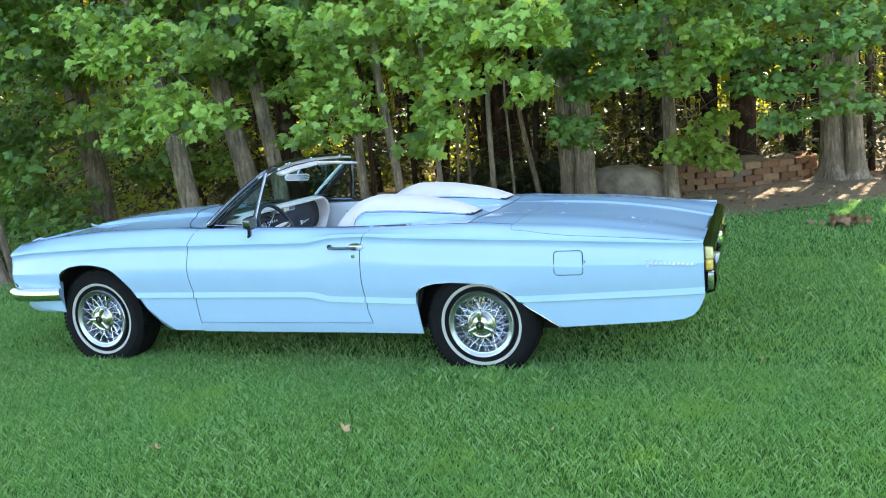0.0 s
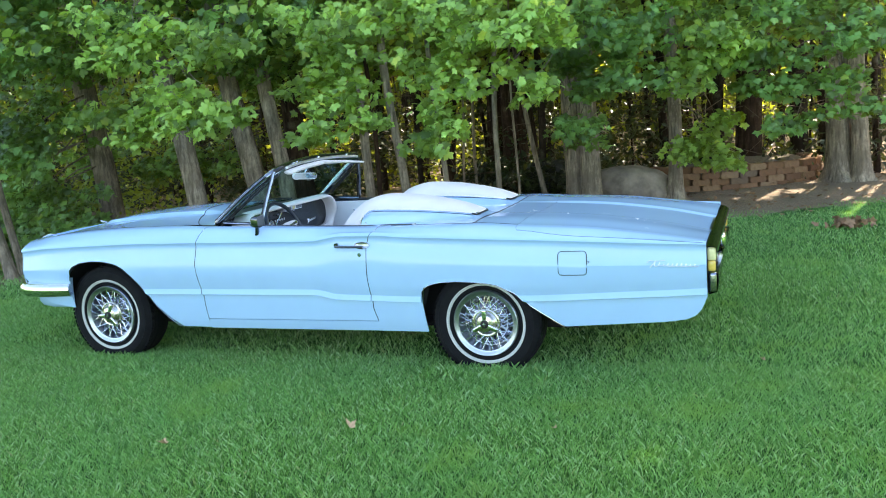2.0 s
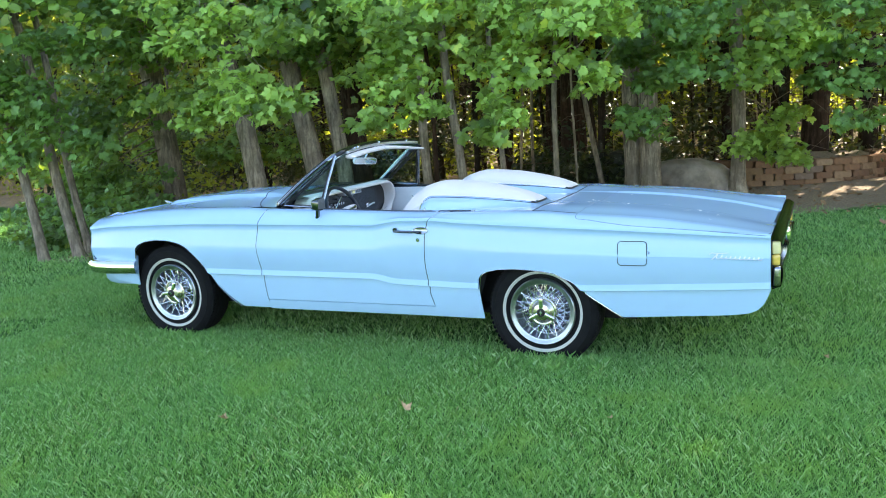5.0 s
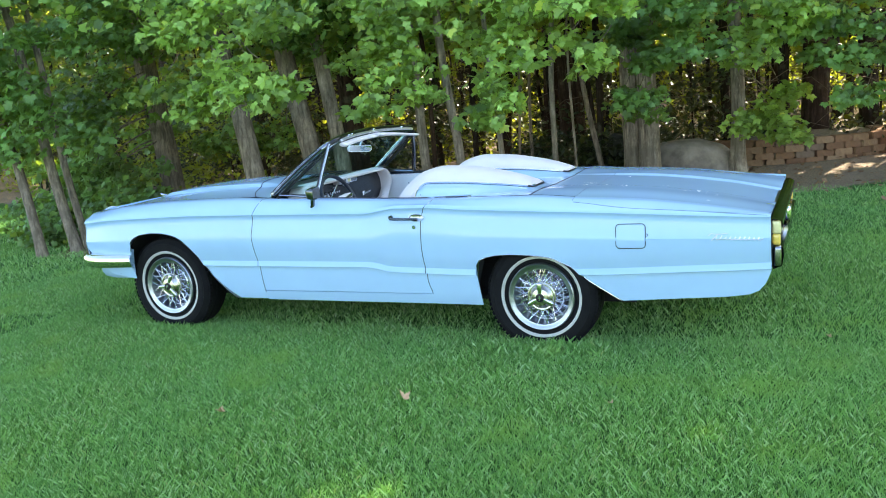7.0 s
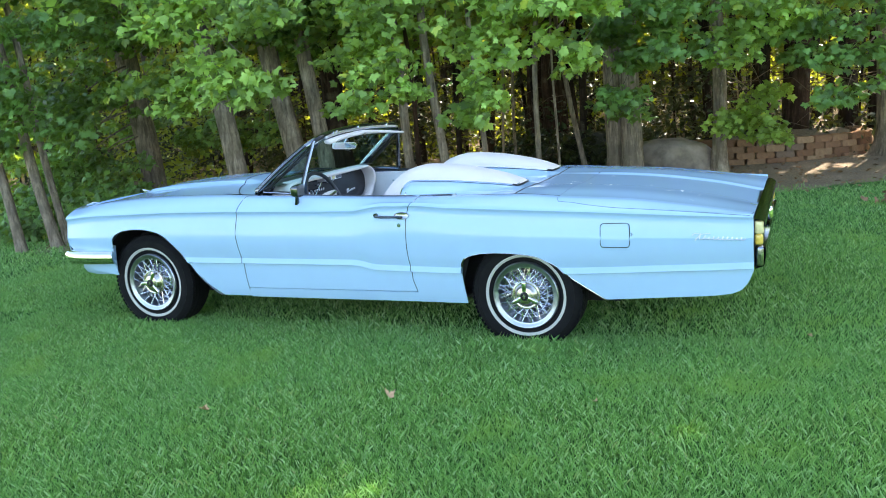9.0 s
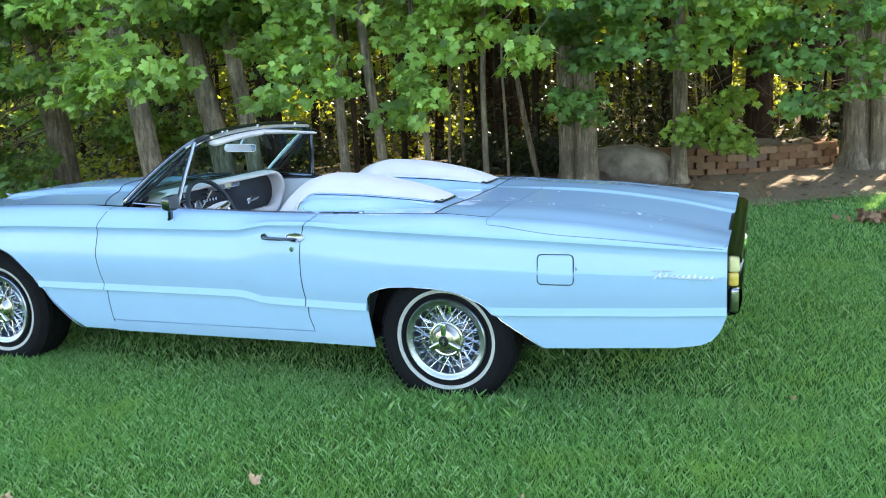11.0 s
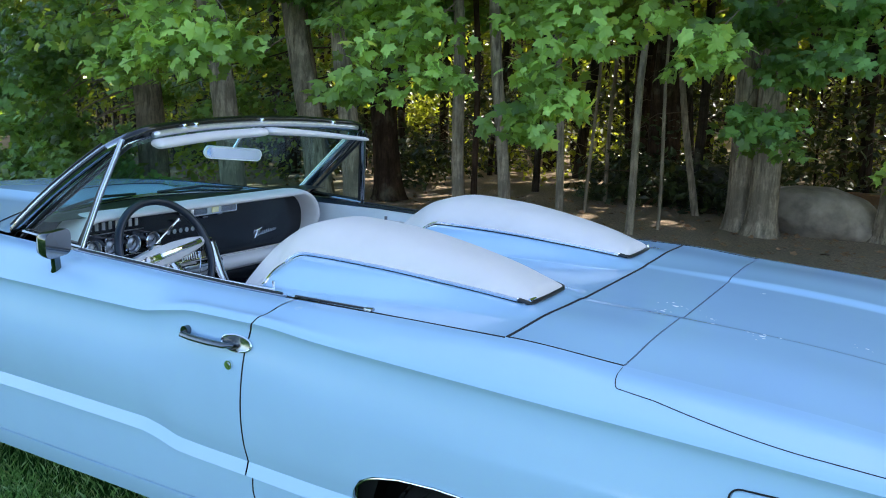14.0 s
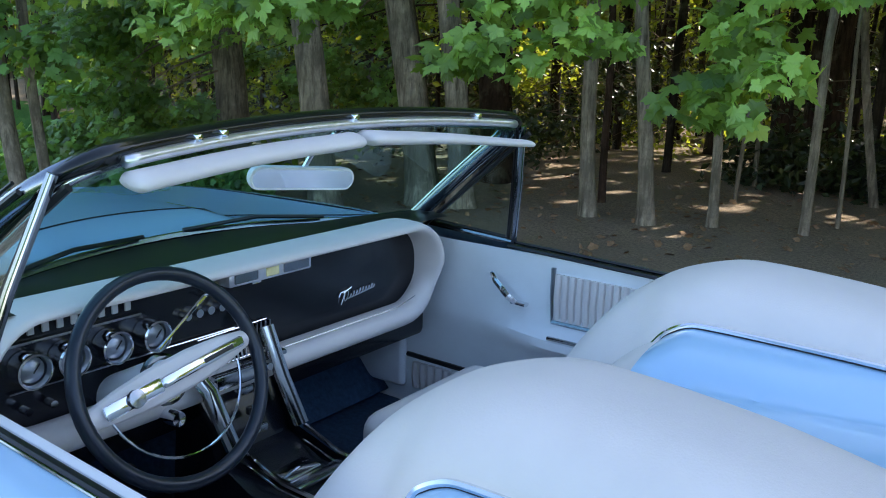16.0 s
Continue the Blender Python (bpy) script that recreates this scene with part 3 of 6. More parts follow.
tree(-2.78, 6.17, 0.044, 8, 8, (-0.04, 0), boughs=[(-2.1, 3.0, 1.98, 0.48), (-1.6, 3.0, 1.40, 0.2), (-1.75, 2.9, 1.22, 0.15), (-2.3, 3.0, 2.36, 0.54), (-2.6, 3.6, 2.9, 0.5)], crown_radius=1.8, crown_count=400, label="thin young maple with bright hanging leaves")
tree(-3.09, 7.78, 0.022, 6, 23, (0.03, 0), crown_radius=1.2, crown_count=150, label="thin bare sapling inside the wood", flare=1.1, mantle=5)
tree(-3.27, 9.07, 0.03, 7, 24, (0.0, 0), crown_radius=1.2, crown_count=150, label="thin bare sapling inside the wood", flare=1.1, mantle=5)
tree(-2.06, 6.4, 0.042, 7, 9, (0.03, 0), boughs=[(-1.6, 3.0, 1.74, 0.41), (-1.4, 3.0, 2.17, 0.53), (-1.7, 3.4, 2.8, 0.5)], crown_radius=1.5, crown_count=300, label="thin leaning sapling with hanging leaves", flare=1.2)
tree(-1.9, 6.95, 0.02, 6, 25, (0.0, 0), crown_radius=1.2, crown_count=150, label="thin stem close behind a leaning sapling", flare=1.1, mantle=5)
tree(-1.85, 8.5, 0.046, 7, 10, (-0.17, 0), crown_radius=1.5, crown_count=300, label="thin bare sapling leaning beside a big trunk", flare=1.2, mantle=12)
tree(-2.9, 10.5, 0.25, 14, 11, (0.02, 0), BARK_RED, label="thick red-brown trunk inside the wood", mantle=30)
tree(-3.55, 11.3, 0.16, 14, 26, (0.0, 0), BARK_RED, label="dark red-brown trunk deep in the wood", mantle=20)
tree(-1.15, 7.6, 0.14, 12, 12, (0.0, 0), boughs=[(-0.9, 3.0, 1.88, 0.46), (-0.6, 3.0, 2.31, 0.63), (-0.6, 3.0, 1.63, 0.2), (-1.2, 3.1, 2.5, 0.5)], label="grey maple beside the boulder")
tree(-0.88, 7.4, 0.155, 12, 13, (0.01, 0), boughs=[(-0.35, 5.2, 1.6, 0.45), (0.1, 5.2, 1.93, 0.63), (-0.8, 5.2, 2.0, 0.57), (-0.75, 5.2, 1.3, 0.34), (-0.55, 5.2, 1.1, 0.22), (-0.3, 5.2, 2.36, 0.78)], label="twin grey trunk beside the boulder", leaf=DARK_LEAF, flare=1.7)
tree(0.34, 7.85, 0.105, 10, 14, (0.01, 0), boughs=[(0.7, 5.2, 1.85, 0.5), (1.1, 5.2, 2.1, 0.55), (0.8, 6.9, 0.85, 0.36), (1.15, 6.9, 0.6, 0.3), (0.55, 6.9, 0.7, 0.2), (1.0, 6.8, 1.15, 0.25), (0.8, 5.4, 2.7, 0.7)], label="slim maple with a leafy bough over the block wall", flare=2.0)
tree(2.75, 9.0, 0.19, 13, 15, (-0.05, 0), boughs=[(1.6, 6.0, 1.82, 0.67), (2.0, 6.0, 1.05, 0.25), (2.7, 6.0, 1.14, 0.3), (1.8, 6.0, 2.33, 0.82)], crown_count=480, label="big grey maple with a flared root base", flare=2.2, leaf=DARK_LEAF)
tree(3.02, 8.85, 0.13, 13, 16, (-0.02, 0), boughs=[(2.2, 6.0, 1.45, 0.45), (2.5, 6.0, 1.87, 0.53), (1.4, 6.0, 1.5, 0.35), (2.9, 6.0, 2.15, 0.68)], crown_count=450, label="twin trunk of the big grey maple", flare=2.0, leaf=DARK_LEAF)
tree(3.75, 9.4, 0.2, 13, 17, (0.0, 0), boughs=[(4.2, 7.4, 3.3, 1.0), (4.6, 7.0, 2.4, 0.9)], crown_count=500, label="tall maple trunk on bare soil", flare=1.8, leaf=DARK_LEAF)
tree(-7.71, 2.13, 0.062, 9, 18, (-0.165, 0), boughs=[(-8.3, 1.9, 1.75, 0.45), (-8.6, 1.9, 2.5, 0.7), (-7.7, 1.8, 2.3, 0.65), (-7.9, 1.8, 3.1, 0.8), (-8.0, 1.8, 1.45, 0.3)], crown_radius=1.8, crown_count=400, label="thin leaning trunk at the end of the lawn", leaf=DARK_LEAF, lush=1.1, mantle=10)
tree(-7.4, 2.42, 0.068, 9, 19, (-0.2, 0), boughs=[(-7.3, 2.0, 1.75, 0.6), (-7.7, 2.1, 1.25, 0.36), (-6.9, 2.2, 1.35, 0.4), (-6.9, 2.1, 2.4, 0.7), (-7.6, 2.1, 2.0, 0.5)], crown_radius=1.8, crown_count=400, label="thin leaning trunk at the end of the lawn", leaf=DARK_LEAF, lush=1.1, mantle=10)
tree(-7.55, 2.75, 0.05, 9, 27, (-0.16, 0), crown_radius=1.5, crown_count=250, label="thin leaning stem at the end of the lawn", mantle=6)
tree(1.38, 10.8, 0.23, 14, 20, (0.0, 0), BARK_RED, label="thick brown trunk behind the block wall", mantle=30)
tree(0.75, 11.6, 0.15, 14, 28, (0.0, 0), BARK_RED, label="brown trunk behind the block wall", mantle=20)
tree(2.28, 12.8, 0.17, 14, 21, (0.0, 0), BARK_DIM, label="trunk coloured black for deep shade behind the block wall", mantle=30)
tree(2.85, 13.2, 0.2, 14, 29, (0.0, 0), BARK_DIM, label="trunk coloured black for deep shade behind the block wall", mantle=20)
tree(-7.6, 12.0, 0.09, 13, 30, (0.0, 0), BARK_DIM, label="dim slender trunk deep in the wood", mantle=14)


def shrub(x, y, r, seed):
    """Low leafy shrub with a few stems."""
    rng = np.random.default_rng(seed)
    top = new("shrub")
    top.location = (x, y, float(ground_z(np.array(x), np.array(y))))
    stems = [limb_geo((0.05 * math.cos(a), 0.05 * math.sin(a), -0.02), (r * 0.8 * math.cos(a), r * 0.8 * math.sin(a), r * 0.9), 0.012, seed + k, 0.05) for k, a in enumerate(np.linspace(0, 5.5, 6))]
    part("stems", join(*stems), BARK, top, sharp=0)
    cs = rng.normal(0, 0.42, (16, 3)) * r
    cs[:, 2] = np.abs(cs[:, 2]) + 0.45 * r
    p, nrm = sprays(rng, cs, rng.uniform(0.2, 0.34, 16), 600)
    p = p[p[:, 2] > 0.03]
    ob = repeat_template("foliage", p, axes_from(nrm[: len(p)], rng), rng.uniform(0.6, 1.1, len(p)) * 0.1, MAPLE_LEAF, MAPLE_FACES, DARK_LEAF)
    ob.parent = top
    return tagged(top, "low dark green shrub at the lawn edge", "shrub", "shrubs at the lawn edge")


for k, (x, y, r) in enumerate(((-8.5, 3.9, 0.55), (-9.4, 4.9, 0.6), (-7.6, 3.5, 0.5), (-7.0, 3.3, 0.4), (-10.4, 6.4, 0.7), (-9.0, 3.3, 0.42), (-8.5, 3.0, 0.3), (-9.6, 3.9, 0.5), (-6.4, 3.7, 0.35), (-7.9, 4.4, 0.6))):
    shrub(x, y, r, 60 + k)


def build_understory():
    """The wood behind: thin trunks and leaves nobody could count."""
    rng = np.random.default_rng(11)
    wood = []
    for i in range(340):
        x, y = rng.uniform(-30, 14), rng.uniform(9.5, 32)
        wood.append(trunk_geo(x, y, rng.uniform(0.02, 0.12), 9, (rng.normal(0, 0.04), 0), 100 + i, 1.2, 6))
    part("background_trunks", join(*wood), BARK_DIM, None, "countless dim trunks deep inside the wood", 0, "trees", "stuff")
    # dead lower twigs of the shaded trees
    twigs = []
    for i in range(1500):
        x, y, z = rng.uniform(-15, 5), rng.uniform(9.2, 17), rng.uniform(0.15, 4.2)
        a, length = rng.uniform(0, 6.283), rng.uniform(0.4, 1.5)
        d = np.array([math.cos(a), 0.6 * math.sin(a), rng.normal(-0.12, 0.22)]) * length
        sag = np.array([0, 0, -0.12 * length])
        twigs.append(tube([(x, y, z), (x, y, z) + 0.5 * d - 0.5 * sag, (x, y, z) + d + sag], [0.009, 0.006, 0.002], 3, caps=False))
    part("dead_twigs", join(*twigs), TWIG, None, "countless bare dead twigs between the shaded trunks", 0, "twigs", "stuff")
    # bushes at the far end of the lawn and leaves inside the wood
    cs, rs = [], []
    for _ in range(1500):
        x, y = rng.uniform(-26, 12), 9 + 21 * rng.uniform(0, 1) ** 1.3
        low = 2.3 if -7.5 < x < 4 and y < 15 else 0.9
        cs.append((x, y, rng.uniform(low, 7.0) + 0.05 * max(0, y - 14)))
        rs.append(rng.uniform(0.4, 1.1))
    for _ in range(420):
        x = rng.uniform(-26, -8.2)
        cs.append((x, float(lawn_edge(x)) + rng.uniform(1.6, 5), rng.uniform(-0.3, 4.8)))
        rs.append(rng.uniform(0.4, 0.9))
    for _ in range(330):
        x = rng.uniform(-16, 3)
        cs.append((x, rng.uniform(11.5, 22), rng.uniform(0.0, 1.6)))
        rs.append(rng.uniform(0.25, 0.6))
    p, nrm = sprays(rng, cs, rs, 90, 0.6, (0, -0.3, 0.8), 0.6)
    clear = out_of_flecks(p + np.array(TO_SUN) * -1.2) | (p[:, 2] < 1.6)
    p, nrm = p[clear], nrm[clear]
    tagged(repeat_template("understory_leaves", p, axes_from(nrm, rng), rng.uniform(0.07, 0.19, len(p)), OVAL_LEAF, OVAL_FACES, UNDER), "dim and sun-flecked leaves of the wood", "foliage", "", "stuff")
    # brush coloured dark for the wood's shade; it closes the view between the trunks
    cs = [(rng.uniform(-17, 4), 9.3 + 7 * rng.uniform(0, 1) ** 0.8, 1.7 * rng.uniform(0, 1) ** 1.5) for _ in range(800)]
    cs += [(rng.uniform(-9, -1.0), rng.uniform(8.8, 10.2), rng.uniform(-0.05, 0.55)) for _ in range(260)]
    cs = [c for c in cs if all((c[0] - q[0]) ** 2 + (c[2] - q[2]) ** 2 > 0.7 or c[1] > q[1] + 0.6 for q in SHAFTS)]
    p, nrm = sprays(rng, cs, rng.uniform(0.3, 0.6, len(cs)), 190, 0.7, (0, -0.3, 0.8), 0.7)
    tagged(repeat_template("shaded_brush", p, axes_from(nrm, rng), rng.uniform(0.07, 0.17, len(p)), OVAL_LEAF, OVAL_FACES, BRUSH), "brush with shade-toned dark leaves between the trunks", "brush", "", "stuff")
    # sunlit sprays seen between the trunks
    cs = [(x + rng.normal(0, 0.22), y + rng.normal(0, 0.2), z + rng.normal(0, 0.22)) for x, y, z, r in SHAFTS for _ in range(4)]
    p, nrm = sprays(rng, cs, [0.42] * len(cs), 260, 0.8, (0, 0.2, 0.9), 0.6)
    tagged(repeat_template("sunlit_leaves", p, axes_from(nrm, rng), rng.uniform(0.07, 0.15, len(p)), OVAL_LEAF, OVAL_FACES, UNDER), "leaves catching the sun inside the wood", "foliage", "", "stuff")
    # Leaf layer out of view, added overhead to shade lawn and wood
    n = 38000
    p = np.stack([rng.uniform(-34, 5, n), rng.uniform(5, 36, n), rng.uniform(6.5, 14, n)], 1)
    p = p[((p[:, 0] > -11) | (p[:, 1] > 14)) & out_of_flecks(p) & ((p[:, 1] < 18) | (rng.uniform(0, 1, n) < 0.4))]
    n = len(p)
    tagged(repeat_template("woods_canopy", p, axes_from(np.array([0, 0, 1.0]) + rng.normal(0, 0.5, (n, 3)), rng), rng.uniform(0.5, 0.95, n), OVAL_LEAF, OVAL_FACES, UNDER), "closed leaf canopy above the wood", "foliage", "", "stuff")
    n = 60000
    a = rng.uniform(-1.3, 1.3, n)
    rad = rng.uniform(30, 40, n)
    p = np.stack([-6 + rad * np.sin(a) * 1.3, 4 + rad * np.cos(a), 13.5 * rng.uniform(0, 1, n) ** 1.2], 1)
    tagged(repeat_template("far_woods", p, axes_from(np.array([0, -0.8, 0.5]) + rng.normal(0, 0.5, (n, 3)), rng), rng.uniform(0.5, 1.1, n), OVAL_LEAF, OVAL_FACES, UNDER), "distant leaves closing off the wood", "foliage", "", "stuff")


build_understory()


# ---- boulder, block wall and fallen leaves ----
def boulder(place, size, flat, material, label, seed=2):
    """A weathered rock with a flattened top that falls away to one end."""
    bm = bmesh.new()
    bmesh.ops.create_icosphere(bm, subdivisions=5, radius=1)
    for v in bm.verts:
        p = v.co.copy()
        f = 1 + 0.13 * noise.noise(p * 1.3 + Vector((3, 1, seed))) + 0.06 * noise.noise(p * 3.5) + 0.02 * noise.noise(p * 9) + 0.008 * noise.noise(p * 22)
        q = Vector((p.x * f * size[0], p.y * f * size[1], p.z * f * size[2]))
        if q.z > flat:
            q.z = flat + 0.35 * (q.z - flat)
        q.z -= 0.22 * max(0, q.x - 0.1)
        v.co = q
    ob = part("boulder", bm, material, None, label, 0, "boulder")
    ob.location = place


boulder((-0.36, 8.05, 0.24), (0.62, 0.5, 0.40), 0.24, STONE, "grey weathered boulder lying on the forest floor")
boulder((-1.95, 9.7, 0.2), (0.62, 0.45, 0.50), 0.32, DARK_STONE, "boulder coloured dark for deep shade behind the leaning sapling", 7)


def build_block_wall():
    wall = tagged(new("wall_block"), "low curved retaining wall of tan split blocks", "retaining wall", "", "structure")
    rng = random.Random(4)
    meshes = []
    for k in range(5):
        bm = bmesh.new()
        bmesh.ops.create_cube(bm, size=1)
        for v in bm.verts:
            v.co = Vector((v.co.x * 0.278 * (1 - 0.15 * (v.co.y > 0)), v.co.y * 0.24, v.co.z * 0.101)) + Vector((rng.uniform(-0.006, 0.006), rng.uniform(-0.012, 0.012), rng.uniform(-0.004, 0.004)))
        bmesh.ops.bevel(bm, geom=bm.edges[:], offset=0.014, segments=2, affect="EDGES")
        me = bpy.data.meshes.new("block")
        bm.to_mesh(me)
        bm.free()
        me.materials.append(BLOCK)
        meshes.append(me)
    path = spline([(-0.25, 9.2), (0.35, 8.82), (1.0, 8.78), (1.7, 9.0), (2.25, 9.35), (2.45, 9.9), (2.3, 10.8)], 40)
    length = np.concatenate([[0], np.cumsum([np.linalg.norm(b - a) for a, b in zip(path, path[1:])])])
    for course in range(4):
        d = 0.14 * (course % 2) + 0.05
        while d < length[-1] - 0.05:
            i = int(np.searchsorted(length, d))
            p, q = path[max(0, i - 1)], path[min(i, len(path) - 1)]
            a = math.atan2(q[1] - p[1], q[0] - p[0])
            o = new("block", rng.choice(meshes))
            o.parent = wall
            o.matrix_basis = Matrix.Translation((p[0] - 0.012 * course * math.sin(a) + rng.uniform(-0.006, 0.006), p[1] + 0.012 * course * math.cos(a) + rng.uniform(-0.012, 0.012), 0.045 + 0.1 * course)) @ Matrix.Rotation(a + rng.uniform(-0.04, 0.04), 4, "Z")
            d += 0.284
    fill = [(p[0] * 0.86 + 0.12, p[1] + 0.12 + 0.1 * abs(p[0] - 1), 0.36) for p in path[::6]]
    c = (1.0, 10.2, 0.42)
    part("soil_fill", ([c] + fill, [(0, i, i + 1) for i in range(1, len(fill))]), simple("dry_soil", (0.2, 0.15, 0.1), 0.95, 0, 0.4, 20, 0.6, 40), wall, "bare soil behind the wall")


build_block_wall()


def build_litter():
    rng = np.random.default_rng(5)
    n = 2600
    x = rng.uniform(-12, 7, n)
    y = lawn_edge(x) + rng.uniform(-0.3, 6.0, n) ** 1.0
    p = np.stack([x, y, ground_z(x, y) + 0.012], 1)
    tagged(repeat_template("leaf_litter", p, axes_from(np.array([0, 0, 1.0]) + rng.normal(0, 0.35, (n, 3)), rng), rng.uniform(0.03, 0.085, n), MAPLE_LEAF, MAPLE_FACES, LITTER), "dry brown leaves scattered over the bare soil", "leaf litter", "", "stuff")
    k = 60
    q = rng.normal(0, 1, (k, 3)) * np.array([0.12, 0.08, 0.03])
    q[:, 2] = np.abs(q[:, 2]) + 0.045
    pile = repeat_template("leaf_pile", q, axes_from(rng.normal(0, 1, (k, 3)), rng), rng.uniform(0.05, 0.1, k), MAPLE_LEAF, MAPLE_FACES, LITTER)
    pile.location = (2.5, 4.5, 0)
    tagged(pile, "small heap of dry brown leaves on the lawn", "leaves", "", "stuff")
    for lx, ly, size, turn in ((-0.352, -2.105, 0.075, 0.9), (-1.215, -2.455, 0.055, 2.0), (0.66, -1.95, 0.034, 4.0), (1.6, -0.75, 0.036, 1.0)):
        leaf = part("fallen_leaf", ([Vector((0.62 * v[0] * size, v[1] * size, size * (v[2] + 1.5 * v[0] ** 2 + 0.6 * (v[1] - 0.4) ** 2))) for v in MAPLE_LEAF], MAPLE_FACES), DEAD_LEAF, None, "curled tan leaf lying on the grass", 0, "leaf")
        leaf.matrix_world = pose(lx, ly, 0.062, 28, 12, math.degrees(turn))


build_litter()


# ---- the car ----
car = tagged(new("convertible_car"), "light blue sixties convertible with white headrest fairings on the lawn", "car")
X0, X1 = -3.66, 1.315

zA = curve([(-3.66, 0.80), (-3.4, 0.825), (-3.0, 0.84), (-2.5, 0.85), (-1.6, 0.845), (-1.13, 0.842), (-1.03, 0.856), (-0.93, 0.870), (-0.73, 0.870), (-0.5, 0.855), (0.0, 0.832), (0.5, 0.81), (1.0, 0.783), (1.32, 0.765)])
yA = curve([(-3.66, 0.865), (-3.4, 0.915), (-3.0, 0.94), (-2.0, 0.947), (-0.7, 0.95), (0.5, 0.948), (1.0, 0.93), (1.32, 0.90)])
yT = curve([(-3.66, 0.70), (-3.3, 0.74), (-2.77, 0.765), (-2.3, 0.78), (-1.6, 0.80), (-0.76, 0.80), (-0.07, 0.785), (0.21, 0.778), (0.6, 0.785), (1.0, 0.785), (1.32, 0.77)])
zT = curve([(-3.66, 0.865), (-3.3, 0.915), (-2.77, 0.945), (-2.3, 0.95), (-2.0, 0.94), (-1.6, 0.93), (-0.76, 0.908), (-0.07, 0.908), (0.21, 0.89), (0.61, 0.868), (1.0, 0.822), (1.32, 0.772)])
zB = curve([(-3.66, 0.50), (-2.45, 0.492), (-1.14, 0.487), (-1.07, 0.478), (-0.98, 0.458), (-0.73, 0.45), (-0.4, 0.442), (0.3, 0.45), (0.83, 0.468), (1.32, 0.482)])


def z_low(x):
    return float(np.interp(x, [-3.66, -3.56, -3.42, -3.176, -3.172, -3.16, -3.12, -3.05, -2.95, -2.85, -2.79, -2.72, -2.66, -2.60, -2.55, -2.43, -2.33, -2.25, -0.392, -0.388, -0.384, -0.36, -0.32, -0.25, -0.15, -0.03, 0.05, 0.11, 0.21, 0.30, 0.50, 0.82, 1.10, 1.20, 1.25, 1.28, 1.30, 1.32],
                           [0.60, 0.50, 0.41, 0.38, 0.50, 0.655, 0.695, 0.72, 0.732, 0.73, 0.722, 0.707, 0.68, 0.63, 0.575, 0.405, 0.31, 0.25, 0.24, 0.40, 0.50, 0.535, 0.556, 0.57, 0.575, 0.57, 0.562, 0.55, 0.50, 0.42, 0.29, 0.308, 0.322, 0.334, 0.356, 0.39, 0.43, 0.482]))


def side_profile(x):
    """Half section of the flank, from the shoulder's inner edge down to the sill: (y, z)."""
    a, za, t, zt, b = yA(x), zA(x), yT(x), zT(x), zB(x)
    top = spline([(t, zt), (t + 0.35 * (a - t), zt - 0.10 * (zt - za)), (t + 0.72 * (a - t), za + 0.52 * (zt - za)), (a - 0.012, za + 0.016), (a, za)], 4)
    mid = spline([(a, za), (a - 0.008, za - 0.02), (a - 0.006, za - 0.055), (a + 0.008, za - 0.13), (a + 0.013, 0.655), (a + 0.006, b + 0.10), (a - 0.010, b + 0.034)], 4)
    low = spline([(a - 0.024, b - 0.008), (a - 0.022, 0.5 * b + 0.17), (a - 0.032, 0.30), (a - 0.05, 0.235)], 3)
    return top + mid[1:] + [np.array((a + 0.004, b))] + low


# shut lines of the door: offset of x by height
def seam_front(z):
    return float(np.interp(z, [0.24, 0.32, 0.5, 0.7, 0.85, 0.95], [0.035, 0.015, 0.0, -0.02, 0.0, 0.02]))


def seam_rear(z):
    return float(np.interp(z, [0.24, 0.32, 0.39, 0.61, 0.80, 0.86, 0.89, 0.92], [0.03, 0.022, 0.0, -0.012, -0.006, 0.012, 0.034, 0.045]))


def flank(x0, x1, off0, off1, low=None, step=0.02, high=9.0):
    """A panel of the near flank between two shut lines; lower edge from z_low, or low."""
    special = [-3.176, -3.172, -3.16, -3.14, -3.12, -3.09, -2.9, -2.57, -2.53, -0.392, -0.388, -0.384, -0.372, -0.36, -0.34, -0.32, 1.18, 1.21, 1.25, 1.28]
    xs = sorted(set([round(v, 4) for v in np.linspace(x0, x1, max(2, int((x1 - x0) / step)))] + [s for s in special if x0 < s < x1]))
    rows = []
    for x in xs:
        prof = side_profile(x)
        floor = max(z_low(x), low) if low else z_low(x)
        pz = np.array([p[1] for p in prof])[::-1]
        py = np.array([p[0] for p in prof])[::-1]
        u = (x - x0) / (x1 - x0)
        row = []
        for y, z in prof:
            if z < floor:
                z = floor
                y = float(np.interp(z, pz, py))
            if z > high:
                z = high
                y = float(np.interp(z, pz, py))
            dx = (1 - u) ** 3 * off0(z) + u ** 3 * off1(z)
            row.append((x + dx, -y, z))
        e = row[-1]
        row.append((e[0], e[1] + 0.004, e[2] + 0.002))
        row.append((e[0], e[1] + 0.005, e[2] + 0.004))
        rows.append(row)
    return rows


def clean(geo):
    """Welds vertices that fell together and drops empty faces."""
    bm = bmesh.new()
    vs = [bm.verts.new(p) for p in geo[0]]
    for f in geo[1]:
        try:
            bm.faces.new([vs[i] for i in f])
        except ValueError:
            pass
    bmesh.ops.remove_doubles(bm, verts=bm.verts[:], dist=0.0006)
    bmesh.ops.dissolve_degenerate(bm, edges=bm.edges[:], dist=0.0003)
    bm.verts.index_update()
    out = [tuple(v.co) for v in bm.verts], [tuple(v.index for v in f.verts) for f in bm.faces]
    bm.free()
    return out


def none(z):
    return 0.0


